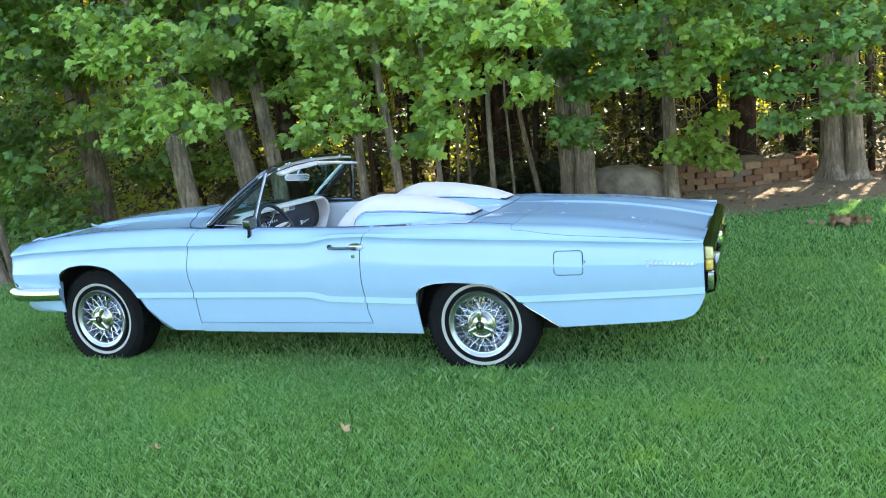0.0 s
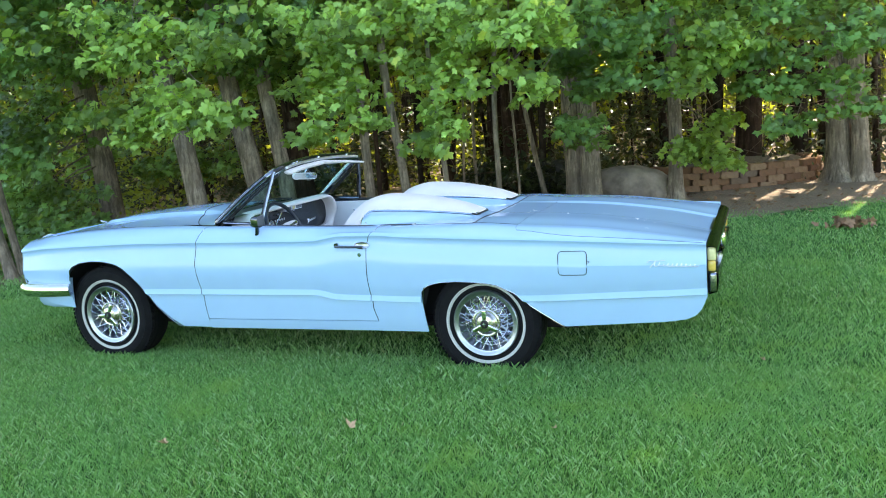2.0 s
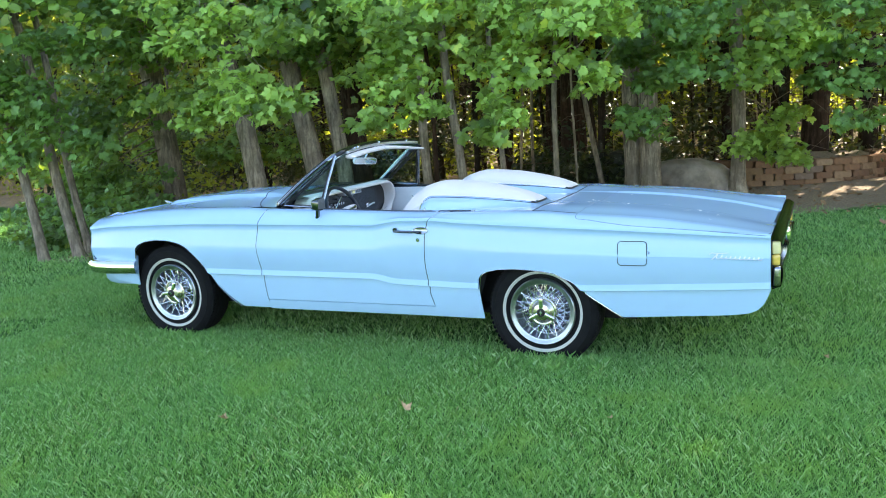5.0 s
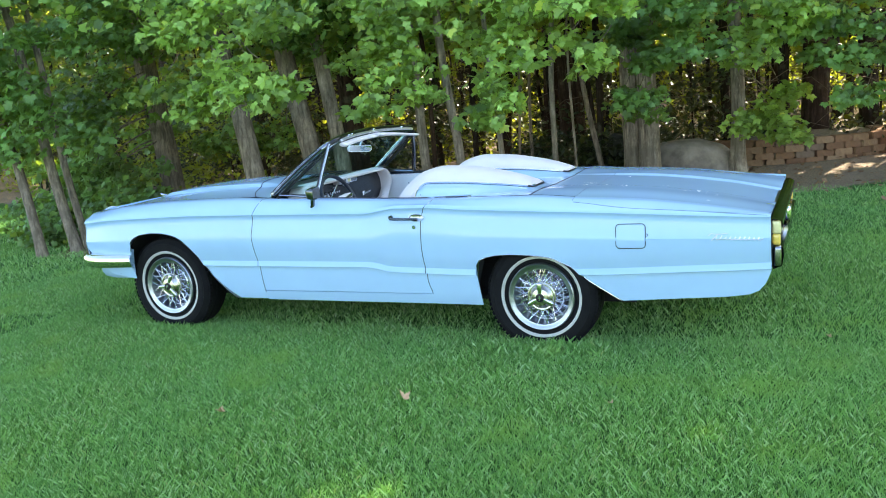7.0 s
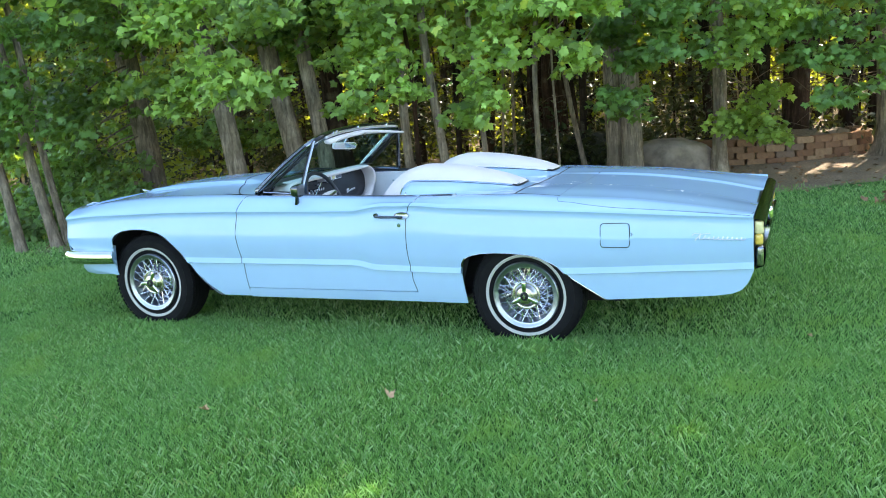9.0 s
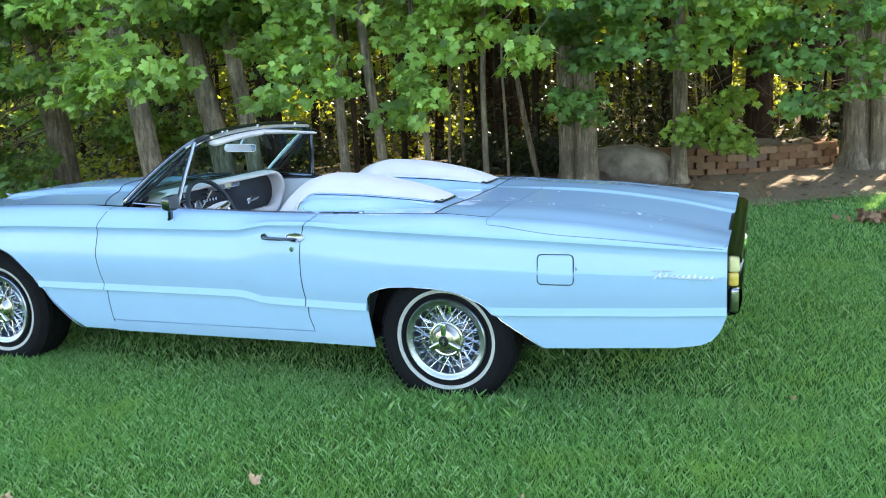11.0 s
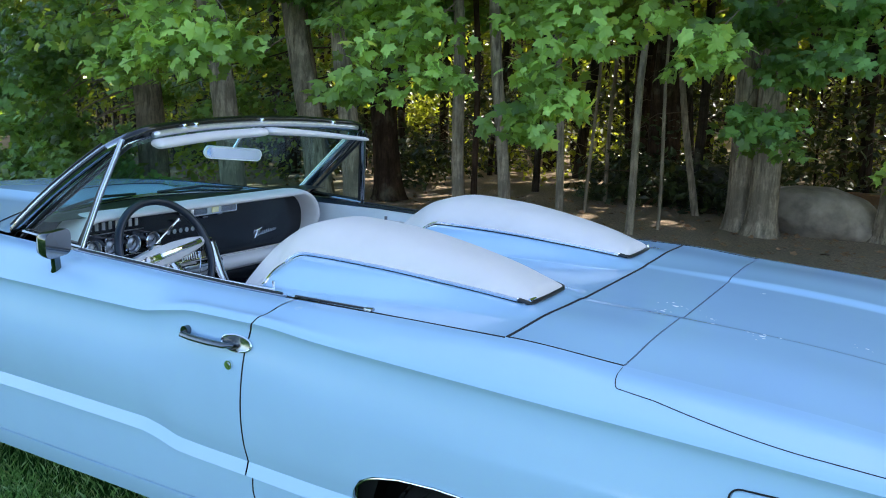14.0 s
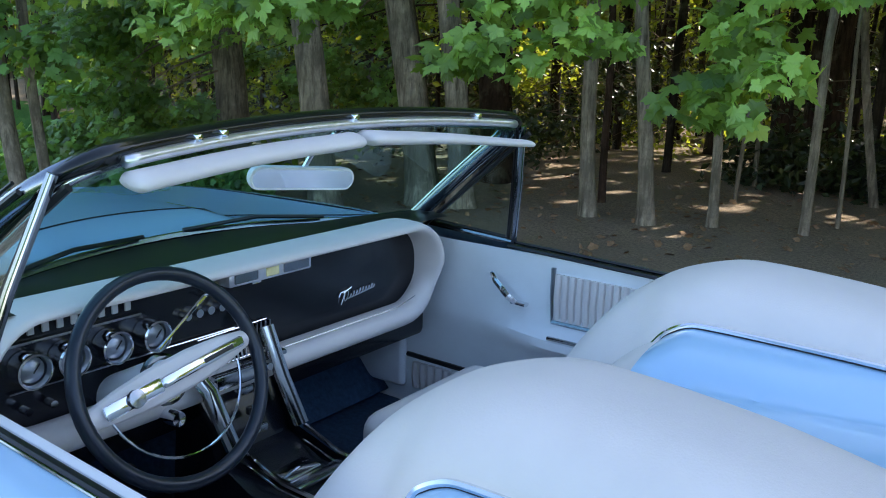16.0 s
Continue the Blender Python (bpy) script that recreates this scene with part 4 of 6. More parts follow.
G = 0.0025
fender_geo = clean(grid(flank(X0, -2.02 - G, none, seam_front)))
door_geo = clean(grid(flank(-2.02 + G, -0.73 - G, seam_front, seam_rear, 0.313)))
quarter_geo = clean(grid(flank(-0.73 + G, X1, seam_rear, none)))
rocker_rows = []
for x in np.linspace(-2.0, -0.70, 60):
    a = yA(x)
    rocker_rows.append([(x, -(a - 0.040), 0.310), (x, -(a - 0.031), 0.306), (x, -(a - 0.036), 0.28), (x, -(a - 0.05), 0.242), (x, -(a - 0.12), 0.24)])
rocker_geo = grid(rocker_rows)
fenders, doors, quarters = {}, {}, {}
for s, turn in (("near", lambda g: g), ("far", mirrored)):
    fenders[s] = part("front_fender", turn(fender_geo), PAINT, car, sharp=26)
    doors[s] = part("door", turn(door_geo), PAINT, car, sharp=26)
    quarters[s] = part("rear_quarter_panel", turn(quarter_geo), PAINT, car, sharp=26)
    part("rocker_panel", turn(rocker_geo), PAINT, car)


# nose cap, swept round from the fender's front section
def nose():
    rows = []
    for k in range(13):
        t = k / 12
        ang = t * math.pi / 2
        row = []
        for y, z in [(p[0], p[1]) for p in side_profile(X0)]:
            zz = max(z, 0.56)
            row.append((X0 - 0.15 * math.sin(ang) * (1 - 0.25 * (0.8 - zz)), -y * math.cos(ang) if t < 1 else 0.0, zz + 0.0 * t))
        rows.append(row)
    g = grid(rows)
    return clean(join(g, mirrored(g)))


part("nose_panel", nose(), PAINT, car)

def screen_base(v):
    return Vector((-1.965 - 0.20 * (1 - v * v), 0.755 * v, 0.945 + 0.035 * (1 - v * v)))


def screen_top(v):
    return Vector((-1.515 - 0.06 * (1 - v * v), 0.648 * v, 1.292 + 0.032 * (1 - v * v)))


# hood with a raised centre scoop
zH = curve([(-3.81, 0.80), (-3.74, 0.845), (-3.6, 0.885), (-3.3, 0.93), (-2.9, 0.965), (-2.4, 0.982), (-2.05, 0.985)])


def hood_z(x, y):
    w = yT(max(x, X0))
    v = min(1.0, abs(y) / w)
    z = zH(x) + (zT(max(x, X0)) - zH(x)) * smooth(v) ** 1.1
    rise = smooth((x + 3.36) / 0.10)
    return z + 0.026 * rise * (1 - smooth((abs(y) - (0.30 - 0.03 * (x + 3.3))) / 0.06))


def hood_geo(x0, x1, inset):
    rows = []
    for x in np.linspace(x0, x1, 70):
        w = (yT(max(x, X0)) if x > X0 else math.sqrt(max(0.0, 1 - ((X0 - x) / 0.152) ** 2)) * 0.70) - inset
        # the rear edge sweeps forward towards the sides
        rows.append([(x, w * v, hood_z(x, w * v)) for v in np.linspace(-1, 1, 49)])
    return grid(rows)


def warp_rear(geo, x_ref, amount):
    return [(p[0] - amount * smooth((p[0] + 3.0) / (x_ref + 3.0)) * (abs(p[1]) / 0.78) ** 2, p[1], p[2]) for p in geo[0]], geo[1]


hood = part("hood", warp_rear(hood_geo(-3.80, -2.43, 0.003), -2.43, -0.34), PAINT, car, sharp=20)
rim_line = [(-2.4275 + 0.34 * v * v, 0.777 * v, hood_z(-2.43, 0.777 * v) + 0.0003) for v in np.linspace(-1, 1, 33)]
for k in (-1, 1):
    part("hood_gap", tube([(x, k * yT(x), zT(x) - 0.0004) for x in np.linspace(-3.42, -2.1, 50)], 0.0018, 6), SEAM, hood)
part("hood_rear_gap", tube(rim_line, 0.0025, 6), SEAM, hood)
cowl_rows = []
for v in np.linspace(-1, 1, 49):
    w = 0.777
    xf, xb = -2.425 + 0.34 * v * v, screen_base(v).x - 0.004
    cowl_rows.append([(xf + (xb - xf) * k / 6, w * v, hood_z(-2.43, w * v) - 0.001 + (screen_base(v).z - hood_z(-2.43, w * v)) * smooth(k / 6)) for k in range(7)])
part("cowl_panel", grid(cowl_rows), PAINT, car)

# rear deck
zD = curve([(-0.07, 0.903), (0.21, 0.891), (0.55, 0.870), (0.98, 0.815), (1.32, 0.745)])


def deck_z(x, y):
    w = yT(x)
    c = zD(x)
    edge = zT(x)
    v = abs(y)
    rise = 0.004 + 0.008 * smooth((x + 0.066) / 0.5)
    ridge = c + rise * smooth((v - 0.27) / 0.055)
    out = smooth((v - 0.33) / (w - 0.33)) if v > 0.33 else 0.0
    return ridge + (edge - c - rise) * (0.5 * out + 0.5 * min(1.0, max(0.0, (v - 0.33) / (w - 0.33)))) + 0.005 * math.sin(math.pi * out)


def deck_geo(x0, x1, n, inset=0.003):
    rows = []
    for x in np.linspace(x0, x1, n):
        w = yT(x) - inset
        half = [0.26, 0.27, 0.28, 0.29, 0.30, 0.31, 0.32, 0.33] + list(np.linspace(0.345, w, 20))
        ys = [-v for v in half[::-1]] + list(np.linspace(-0.24, 0.24, 13)) + half
        rows.append([(x, y, deck_z(x, y)) for y in ys])
    return grid(rows)


part("deck_panel", deck_geo(-0.064, 0.213, 14, 0.0005), PAINT, car, sharp=60)
lid = part("trunk_lid", deck_geo(0.217, X1, 60, 0.0), PAINT, car, sharp=60)
# dark body shell under the gaps
shell = []
for x in np.linspace(-3.6, 1.30, 60):
    if x < -2.0:
        row = [(x, yT(x) * v, hood_z(x, yT(x) * v) - 0.035) for v in np.linspace(-1.03, 1.03, 21)]
    elif x > -0.06:
        row = [(x, yT(x) * v, deck_z(x, yT(x) * v) - 0.03) for v in np.linspace(-1.03, 1.03, 21)]
    else:
        row = None
    shell.append((x, row))
front = [r for x, r in shell if r and x < -2]
rear = [r for x, r in shell if r and x > -0.1]
part("engine_bay_shell", grid(front), SEAM, car)
part("trunk_shell", grid(rear), SEAM, car)


# flanks' dark backing, floor pan and wheel housings
def backing():
    out = []
    for s in (-1, 1):
        rows = []
        for x in np.linspace(-2.25, 1.28, 40):
            top = zT(x) - 0.035
            bot = max(0.26, z_low(x) + 0.02)
            rows.append([(x, s * (yT(x) - 0.005), top), (x, s * (yA(x) - 0.05), zA(x) - 0.03), (x, s * (yA(x) - 0.045), max(0.55, bot)), (x, s * (yA(x) - 0.085), bot)])
        out.append(grid(rows))
    out.append(box(-2.35, -0.55, -0.72, 0.72, 0.25, 0.30, 0.01))
    out.append(box(-2.6, 1.0, -0.5, 0.5, 0.26, 0.32, 0.01))
    # Wider underbody boxes, added out of view to deepen the shadow below
    out.append(box(-2.24, -0.42, -0.87, 0.87, 0.245, 0.27, 0.01))
    out.append(box(0.52, 1.2, -0.84, 0.84, 0.32, 0.35, 0.01))
    out.append(box(-3.5, -3.2, -0.84, 0.84, 0.40, 0.43, 0.01))
    return join(*out)


part("floor_pan", backing(), SEAM, car)


def housing(xc, top, r):
    rows = []
    for k in range(17):
        a = math.pi * k / 16
        rows.append([(xc + r * math.cos(a), y, max(0.30 + (top - 0.30) * math.sin(a), z_low(xc + r * math.cos(a)) + 0.012)) for y in (-0.90, -0.60)])
    g = grid(rows)
    back = grid([[(xc - r, -0.60, 0.2), (xc - r, -0.60, 0.72)], [(xc + r, -0.60, 0.2), (xc + r, -0.60, 0.72)]])
    return join(g, back)


for xc, top, r in ((-2.88, 0.76, 0.46), (0.0, 0.70, 0.52)):
    for turn in (lambda g: g, mirrored):
        part("wheel_housing", turn(housing(xc, top, r)), SEAM, car)

# bright lip round each wheel opening
for s, turn in (("near", lambda g: g), ("far", mirrored)):
    for a, b in ((-3.165, -2.24), (-0.387, 0.50)):
        pts = [(x, -(float(np.interp(z_low(x), [p[1] for p in side_profile(x)][::-1], [p[0] for p in side_profile(x)][::-1])) + 0.003), z_low(x) - 0.001) for x in np.linspace(a, b, 46)]
        part("wheel_lip", turn(tube(pts, 0.0026, 6)), MID_CHROME, fenders[s] if a < -2 else quarters[s], "thin bright lip")


# ---- wheels ----
def build_wheel():
    w = new("wheel")
    tyre = [(0.195, -0.088), (0.205, -0.094), (0.23, -0.106), (0.252, -0.114), (0.283, -0.116), (0.294, -0.1135), (0.297, -0.1155), (0.300, -0.1115), (0.312, -0.106), (0.327, -0.094), (0.335, -0.08), (0.336, -0.066), (0.332, -0.062), (0.337, -0.058), (0.338, -0.03), (0.334, -0.026), (0.339, -0.022), (0.339, 0.022), (0.338, 0.05), (0.335, 0.078), (0.325, 0.1), (0.28, 0.115), (0.22, 0.1), (0.205, 0.08)]
    part("tyre", lathe(tyre, 64), RUBBER, w, "black whitewall tyre")
    lugs = []
    for k in range(72):
        lugs.append(moved(box(-0.0105, 0.0105, -0.098, -0.064, 0.331, 0.3395, 0.003, 1), Matrix.Rotation(2 * math.pi * k / 72, 4, "Y")))
    part("tread_shoulder", join(*lugs), RUBBER, w, "worn shoulder tread")
    part("whitewall", lathe([(0.2295, -0.1060), (0.231, -0.1105), (0.245, -0.1150), (0.2475, -0.1130)], 64), WHITEWALL, w)
    rim = [(0.222, -0.096), (0.220, -0.112), (0.215, -0.117), (0.209, -0.116), (0.200, -0.110), (0.192, -0.107), (0.187, -0.106), (0.184, -0.100), (0.183, -0.085), (0.180, -0.05), (0.172, -0.03), (0.15, -0.028)]
    part("rim", lathe([(r * 0.915, y) for r, y in rim], 64), RIM, w)
    # Disc steel coloured dark to paint the shade behind the spokes
    part("wheel_disc", lathe([(0.175, -0.028), (0.14, -0.03), (0.136, -0.05), (0.128, -0.056), (0.12, -0.05), (0.113, -0.062), (0.104, -0.066), (0.09, -0.07), (0.02, -0.07), (0.0, -0.07)], 48), simple("shade_toned_steel", (0.10, 0.11, 0.15), 0.3, 1.0), w)
    part("inner_ring", lathe([(0.124, -0.052), (0.128, -0.066), (0.122, -0.071), (0.116, -0.062)], 48), CHROME, w)
    hub = [(0.084, -0.06), (0.089, -0.090), (0.086, -0.101), (0.079, -0.104), (0.072, -0.102), (0.066, -0.106), (0.058, -0.118), (0.05, -0.128), (0.03, -0.134), (0.0, -0.136)]
    part("hub", lathe(hub, 40), simple("hub_chrome", (0.62, 0.60, 0.52), 0.27, 1.0, 0.15, 40), w)
    ears = []
    for k in range(3):
        a = 2 * math.pi * k / 3 + 0.5
        m = Matrix.Rotation(a, 4, "Y")
        ears.append(moved(box(0.016, 0.088, -0.136, -0.110, -0.014, 0.014, 0.008, 3), m))
    part("spinner", join(*ears), CHROME, w, "three-eared chrome knock-off spinner")
    part("hub_emblem", lathe([(0.026, -0.134), (0.024, -0.1405), (0.0, -0.142)], 28), BLACK, w, "black round emblem")
    part("emblem_mark", join(box(-0.003, 0.003, -0.1445, -0.1415, -0.014, 0.014, 0.001, 1), box(-0.010, 0.010, -0.1445, -0.1415, -0.002, 0.004, 0.001, 1)), CHROME, w)
    one = tube([(0.066, -0.1, 0), (0.19, -0.078, 0)], [0.0032, 0.0028], 6)
    outer = part("spoke", moved(one, Matrix.Rotation(0.0, 4, "Y")), CHROME, w)
    sp = []
    for ring, (r0, y0, r1, y1, skew) in enumerate(((0.084, -0.094, 0.1695, -0.099, 0.34), (0.08, -0.076, 0.167, -0.066, 0.30))):
        for k in range(18):
            for sign in (-1, 1):
                a = 2 * math.pi * (k + 0.5 * ring + 0.12 * sign) / 18
                p = (r0 * math.cos(a), y0, r0 * math.sin(a))
                q = (r1 * math.cos(a + sign * skew), y1 + 0.004 * sign, r1 * math.sin(a + sign * skew))
                sp.append((Vector(p), Vector(q)))
    base = Vector((0.19, -0.078, 0)) - Vector((0.066, -0.1, 0))
    for i, (p, q) in enumerate(sp):
        d = q - p
        m = Matrix.Translation(p) @ base.rotation_difference(d).to_matrix().to_4x4() @ Matrix.Scale(d.length / base.length, 4) @ Matrix.Translation((-0.066, 0.1, 0))
        if i == 0:
            outer.matrix_local = m
        else:
            o = new("spoke", outer.data)
            o.parent = w
            o.matrix_local = m
    return w


wheel = build_wheel()
BIG = Matrix.Scale(1.028, 4)
wheel.matrix_basis = pose(0.008, -0.80, 0.302) @ BIG
wheel.parent = car
copy_thing(wheel, pose(-2.88, -0.775, 0.325, 0, 25, 0) @ BIG)
copy_thing(wheel, pose(-2.88, 0.775, 0.325, 0, 0, 180) @ BIG)
copy_thing(wheel, pose(0.008, 0.80, 0.302, 0, 40, 180) @ BIG)
axle = part("axle", join(tube([(0, -0.7, 0.33), (0, 0.7, 0.33)], 0.04), tube([(-2.88, -0.7, 0.33), (-2.88, 0.7, 0.33)], 0.04)), SEAM, car)

# ---- tonneau with headrest fairings ----
pad_top = curve([(-1.20, 0.74), (-1.12, 0.885), (-1.03, 0.985), (-0.93, 1.045), (-0.80, 1.073), (-0.6, 1.062), (-0.42, 1.034), (-0.25, 0.995), (-0.147, 0.958)])
trim_z = curve([(-1.20, 0.70), (-1.05, 0.74), (-0.975, 0.80), (-0.95, 0.865), (-0.925, 0.92), (-0.89, 0.962), (-0.84, 0.982), (-0.6, 0.975), (-0.3, 0.95), (-0.147, 0.931)])
pad_w = curve([(-1.20, 0.20), (-1.0, 0.20), (-0.865, 0.186), (-0.5, 0.165), (-0.147, 0.122)])
pad_c = curve([(-1.2, 0.393), (-0.865, 0.393), (-0.147, 0.408)])


def tonneau_base(x, y):
    return deck_z(-0.066, min(abs(y), 0.784)) + 0.012 * smooth((-0.15 - x) / 0.6) * (1 - abs(y) / 0.785)


def tonneau_z(x, y):
    b = tonneau_base(x, y)
    xc = min(max(x, -0.95), -0.147)
    off = abs(abs(y) - pad_c(xc)) - pad_w(xc) + 0.004
    d = math.hypot(max(0.0, off), max(0.0, x + 0.147) * 1.6)
    front = smooth((-0.35 - x) / 0.45)
    reach = 0.105 + 0.045 * front + 0.02 * smooth((x + 0.6) / 0.5)
    t = 1 - min(1.0, d / reach)
    bulge = (t * t * (3 - 2 * t) * 0.55 + 0.45 * t) * (1 - front) + front * (1 - (1 - t) ** 2.2) ** 0.9
    return b + max(0.0, trim_z(xc) - 0.006 - b) * bulge


def edge_shift(y):
    """The front edge runs back a little towards the doors."""
    return 0.055 * max(0.0, abs(y) - 0.585) / 0.2


def tonneau_geo():
    rows = []
    for x in np.concatenate([np.linspace(-0.905, -0.80, 9), np.linspace(-0.78, -0.071, 52)]):
        ys = np.concatenate([np.linspace(-0.785, -0.1, 64), np.linspace(-0.08, 0.08, 9), np.linspace(0.1, 0.785, 64)])
        rows.append([(x + edge_shift(y) * (-0.071 - x) / 0.834, y, tonneau_z(x, y)) for y in ys])
    skirt = [(p[0], p[1], p[2] - 0.05) for p in rows[0]]
    return grid([skirt] + rows)


skirt_rows = []
for x in np.linspace(-1.07, -0.904, 14):
    skirt_rows.append([(x + edge_shift(y), y, tonneau_z(max(x, -0.905), y) - 0.003 - 0.16 * ((-0.904 - x) / 0.166) ** 1.5) for y in np.linspace(-0.782, 0.782, 97)])
part("pad_skirt", grid(skirt_rows), VINYL, car, "white vinyl skirt in front of the tonneau", sharp=0)
tonneau = part("tonneau_cover", tonneau_geo(), PAINT, car, "painted tonneau cover behind the front seats", sharp=35)


def pad_geo(s):
    rows = []
    for x in np.concatenate([np.linspace(-1.20, -0.85, 22), np.linspace(-0.83, -0.147, 40)]):
        w, c, zt, zb = pad_w(x), pad_c(x) * s, pad_top(x), trim_z(x)
        rows.append([(x, c + w * v, zb + (zt - zb) * (1 - abs(v) ** 2.7) ** 0.62) for v in np.sin(np.linspace(-math.pi / 2, math.pi / 2, 33))])
    # rounded tail
    w, c, zt, zb = pad_w(-0.147), pad_c(-0.147) * s, pad_top(-0.147), trim_z(-0.147)
    for k in (0.5, 0.85, 1.0):
        rows.append([(-0.147 + 0.02 * k, c + w * v, zb + (zt - zb) * (1 - abs(v) ** 2.7) ** 0.62 * math.cos(k * math.pi / 2)) for v in np.sin(np.linspace(-math.pi / 2, math.pi / 2, 33))])
    return grid(rows)


for s in (-1, 1):
    pad = part("headrest_pad", pad_geo(s), VINYL, car, "white vinyl headrest fairing pad", sharp=50)
    pts = []
    for side in (1, -1):
        seq = [(x, s * pad_c(x) + side * s * (pad_w(x) + 0.002), trim_z(x) + 0.001) for x in np.concatenate([[-0.95, -0.94, -0.93, -0.92, -0.91, -0.90, -0.885, -0.87, -0.85, -0.825], np.linspace(-0.8, -0.147, 16)])]
        if side == 1:
            seq = [(-0.904 + edge_shift(y), s * y, tonneau_z(-0.904, y) + 0.002) for y in np.linspace(0.745, 0.60, 12)] + [q for q in seq if q[0] > -0.902]
        pts += seq if side == 1 else seq[::-1]
    for _ in range(2):
        pts = [pts[0]] + [tuple(0.75 * u + 0.25 * v if k == 0 else 0.25 * u + 0.75 * v for u, v in zip(a, b)) for a, b in zip(pts, pts[1:]) for k in (0, 1)] + [pts[-1]]
    part("chrome_trim", tube(pts, 0.0052, 6), CHROME, pad, "thin chrome trim")
    # Black beads draw the shadow line under the trim and the tail's dark gap
    part("trim_shadow_bead", tube([(q[0], q[1], q[2] - 0.005) for q in pts], 0.0024, 6), BLACK, pad, "black bead for the shadow line under the trim")
    part("tail_gap_bead", tube([(-0.156, s * 0.408 - 0.126, 0.935), (-0.132, s * 0.408 - 0.122, 0.930), (-0.124, s * 0.408 - 0.10, 0.928), (-0.121, s * 0.408, 0.928), (-0.124, s * 0.408 + 0.10, 0.928), (-0.132, s * 0.408 + 0.122, 0.930), (-0.156, s * 0.408 + 0.126, 0.935)], 0.006, 8), BLACK, pad, "black bead for the dark gap at the pad's tail")
    part("trim_clip", tube([(-0.144, s * 0.53, 0.925), (-0.128, s * 0.525, 0.936), (-0.123, s * 0.50, 0.937)], 0.005, 6), CHROME, tonneau)
    part("lock_pin", tube([(-0.825, s * 0.735, 0.895), (-0.825, s * 0.735, 0.928)], 0.0045, 8), CHROME, tonneau)

# ---- windscreen and vent windows ----
VS = np.linspace(-1, 1, 41)
screen = part("windscreen", grid([[screen_base(v).lerp(screen_top(v), t) for v in VS] for t in np.linspace(0, 1, 8)]), GLASS, car, "curved tinted windscreen glass", sharp=0)
screen.visible_shadow = False
def frame_path(dx, dz, inset=0.0, lo=0.0, head=True, legs=True):
    """Round the windscreen: up one pillar, round the corner, over the header and down the other."""
    def leg(s, t):
        return screen_base(s).lerp(screen_top(s), t) + Vector((0.0, s * (0.010 * math.sin(math.pi * t) - inset), 0.012 * math.sin(math.pi * t)))

    def corner(s):
        a, c, b = leg(s, 0.80), leg(s, 1.0), screen_top(s * 0.84)
        return [a * (1 - t) ** 2 + c * 2 * t * (1 - t) + b * t * t for t in np.linspace(0, 1, 9)]

    up = [leg(-1, t) for t in np.linspace(lo, 0.78, 12)]
    down = [leg(1, t) for t in np.linspace(0.78, lo, 12)]
    mid = [screen_top(v) for v in np.linspace(-0.82, 0.82, 25)]
    pts = (up if legs else []) + (corner(-1) + mid + corner(1)[::-1] if head else []) + (down if legs else [])
    return [p + Vector((dx, 0, dz)) for p in pts]


GLOSS_BLACK = simple("gloss_black_header", (0.010, 0.011, 0.013), 0.12, 0, 0.2, 20)
part("windscreen_frame", tube(frame_path(0.004, 0.002), 0.023, 14, flat=0.9), DARK_CHROME, screen, "dull chrome windscreen frame", sharp=0)
part("header_rail", tube(frame_path(0.016, 0.008, legs=False)[2:-2], [0.014, 0.022, 0.027, 0.031] + [0.034] * 31 + [0.031, 0.027, 0.022, 0.014], 14, flat=0.58), GLOSS_BLACK, screen, "gloss black header rail", sharp=0)
part("frame_strip", tube(frame_path(-0.017, 0.008), 0.009, 8), CHROME, screen, "bright outer strip", sharp=0)
part("frame_strip", tube(frame_path(0.026, -0.004, 0.003), 0.0055, 8), CHROME, screen, "bright inner strip", sharp=0)
part("header_strip", tube(frame_path(0.050, -0.001, legs=False)[7:-7], 0.0105, 8), SATIN, screen, "bright header strip", sharp=0)
part("base_moulding", tube([screen_base(v) + Vector((-0.005, 0, 0.004)) for v in VS], 0.011, 6), DARK_CHROME, screen)
for side in (-1, 1):
    line = [screen_base(side).lerp(screen_top(side), t) + Vector((0.006, side * (0.029 + 0.010 * math.sin(math.pi * t)), 0.008 + 0.012 * math.sin(math.pi * t))) for t in np.linspace(0.03, 0.86, 10)]
    part("pillar_groove", tube([p + Vector((0.006, -side * 0.005, -0.002)) for p in line], 0.0055, 6), BLACK, screen)
    part("pillar_groove", tube([p + Vector((-0.012, -side * 0.006, 0.010)) for p in line], 0.0035, 6), BLACK, screen)
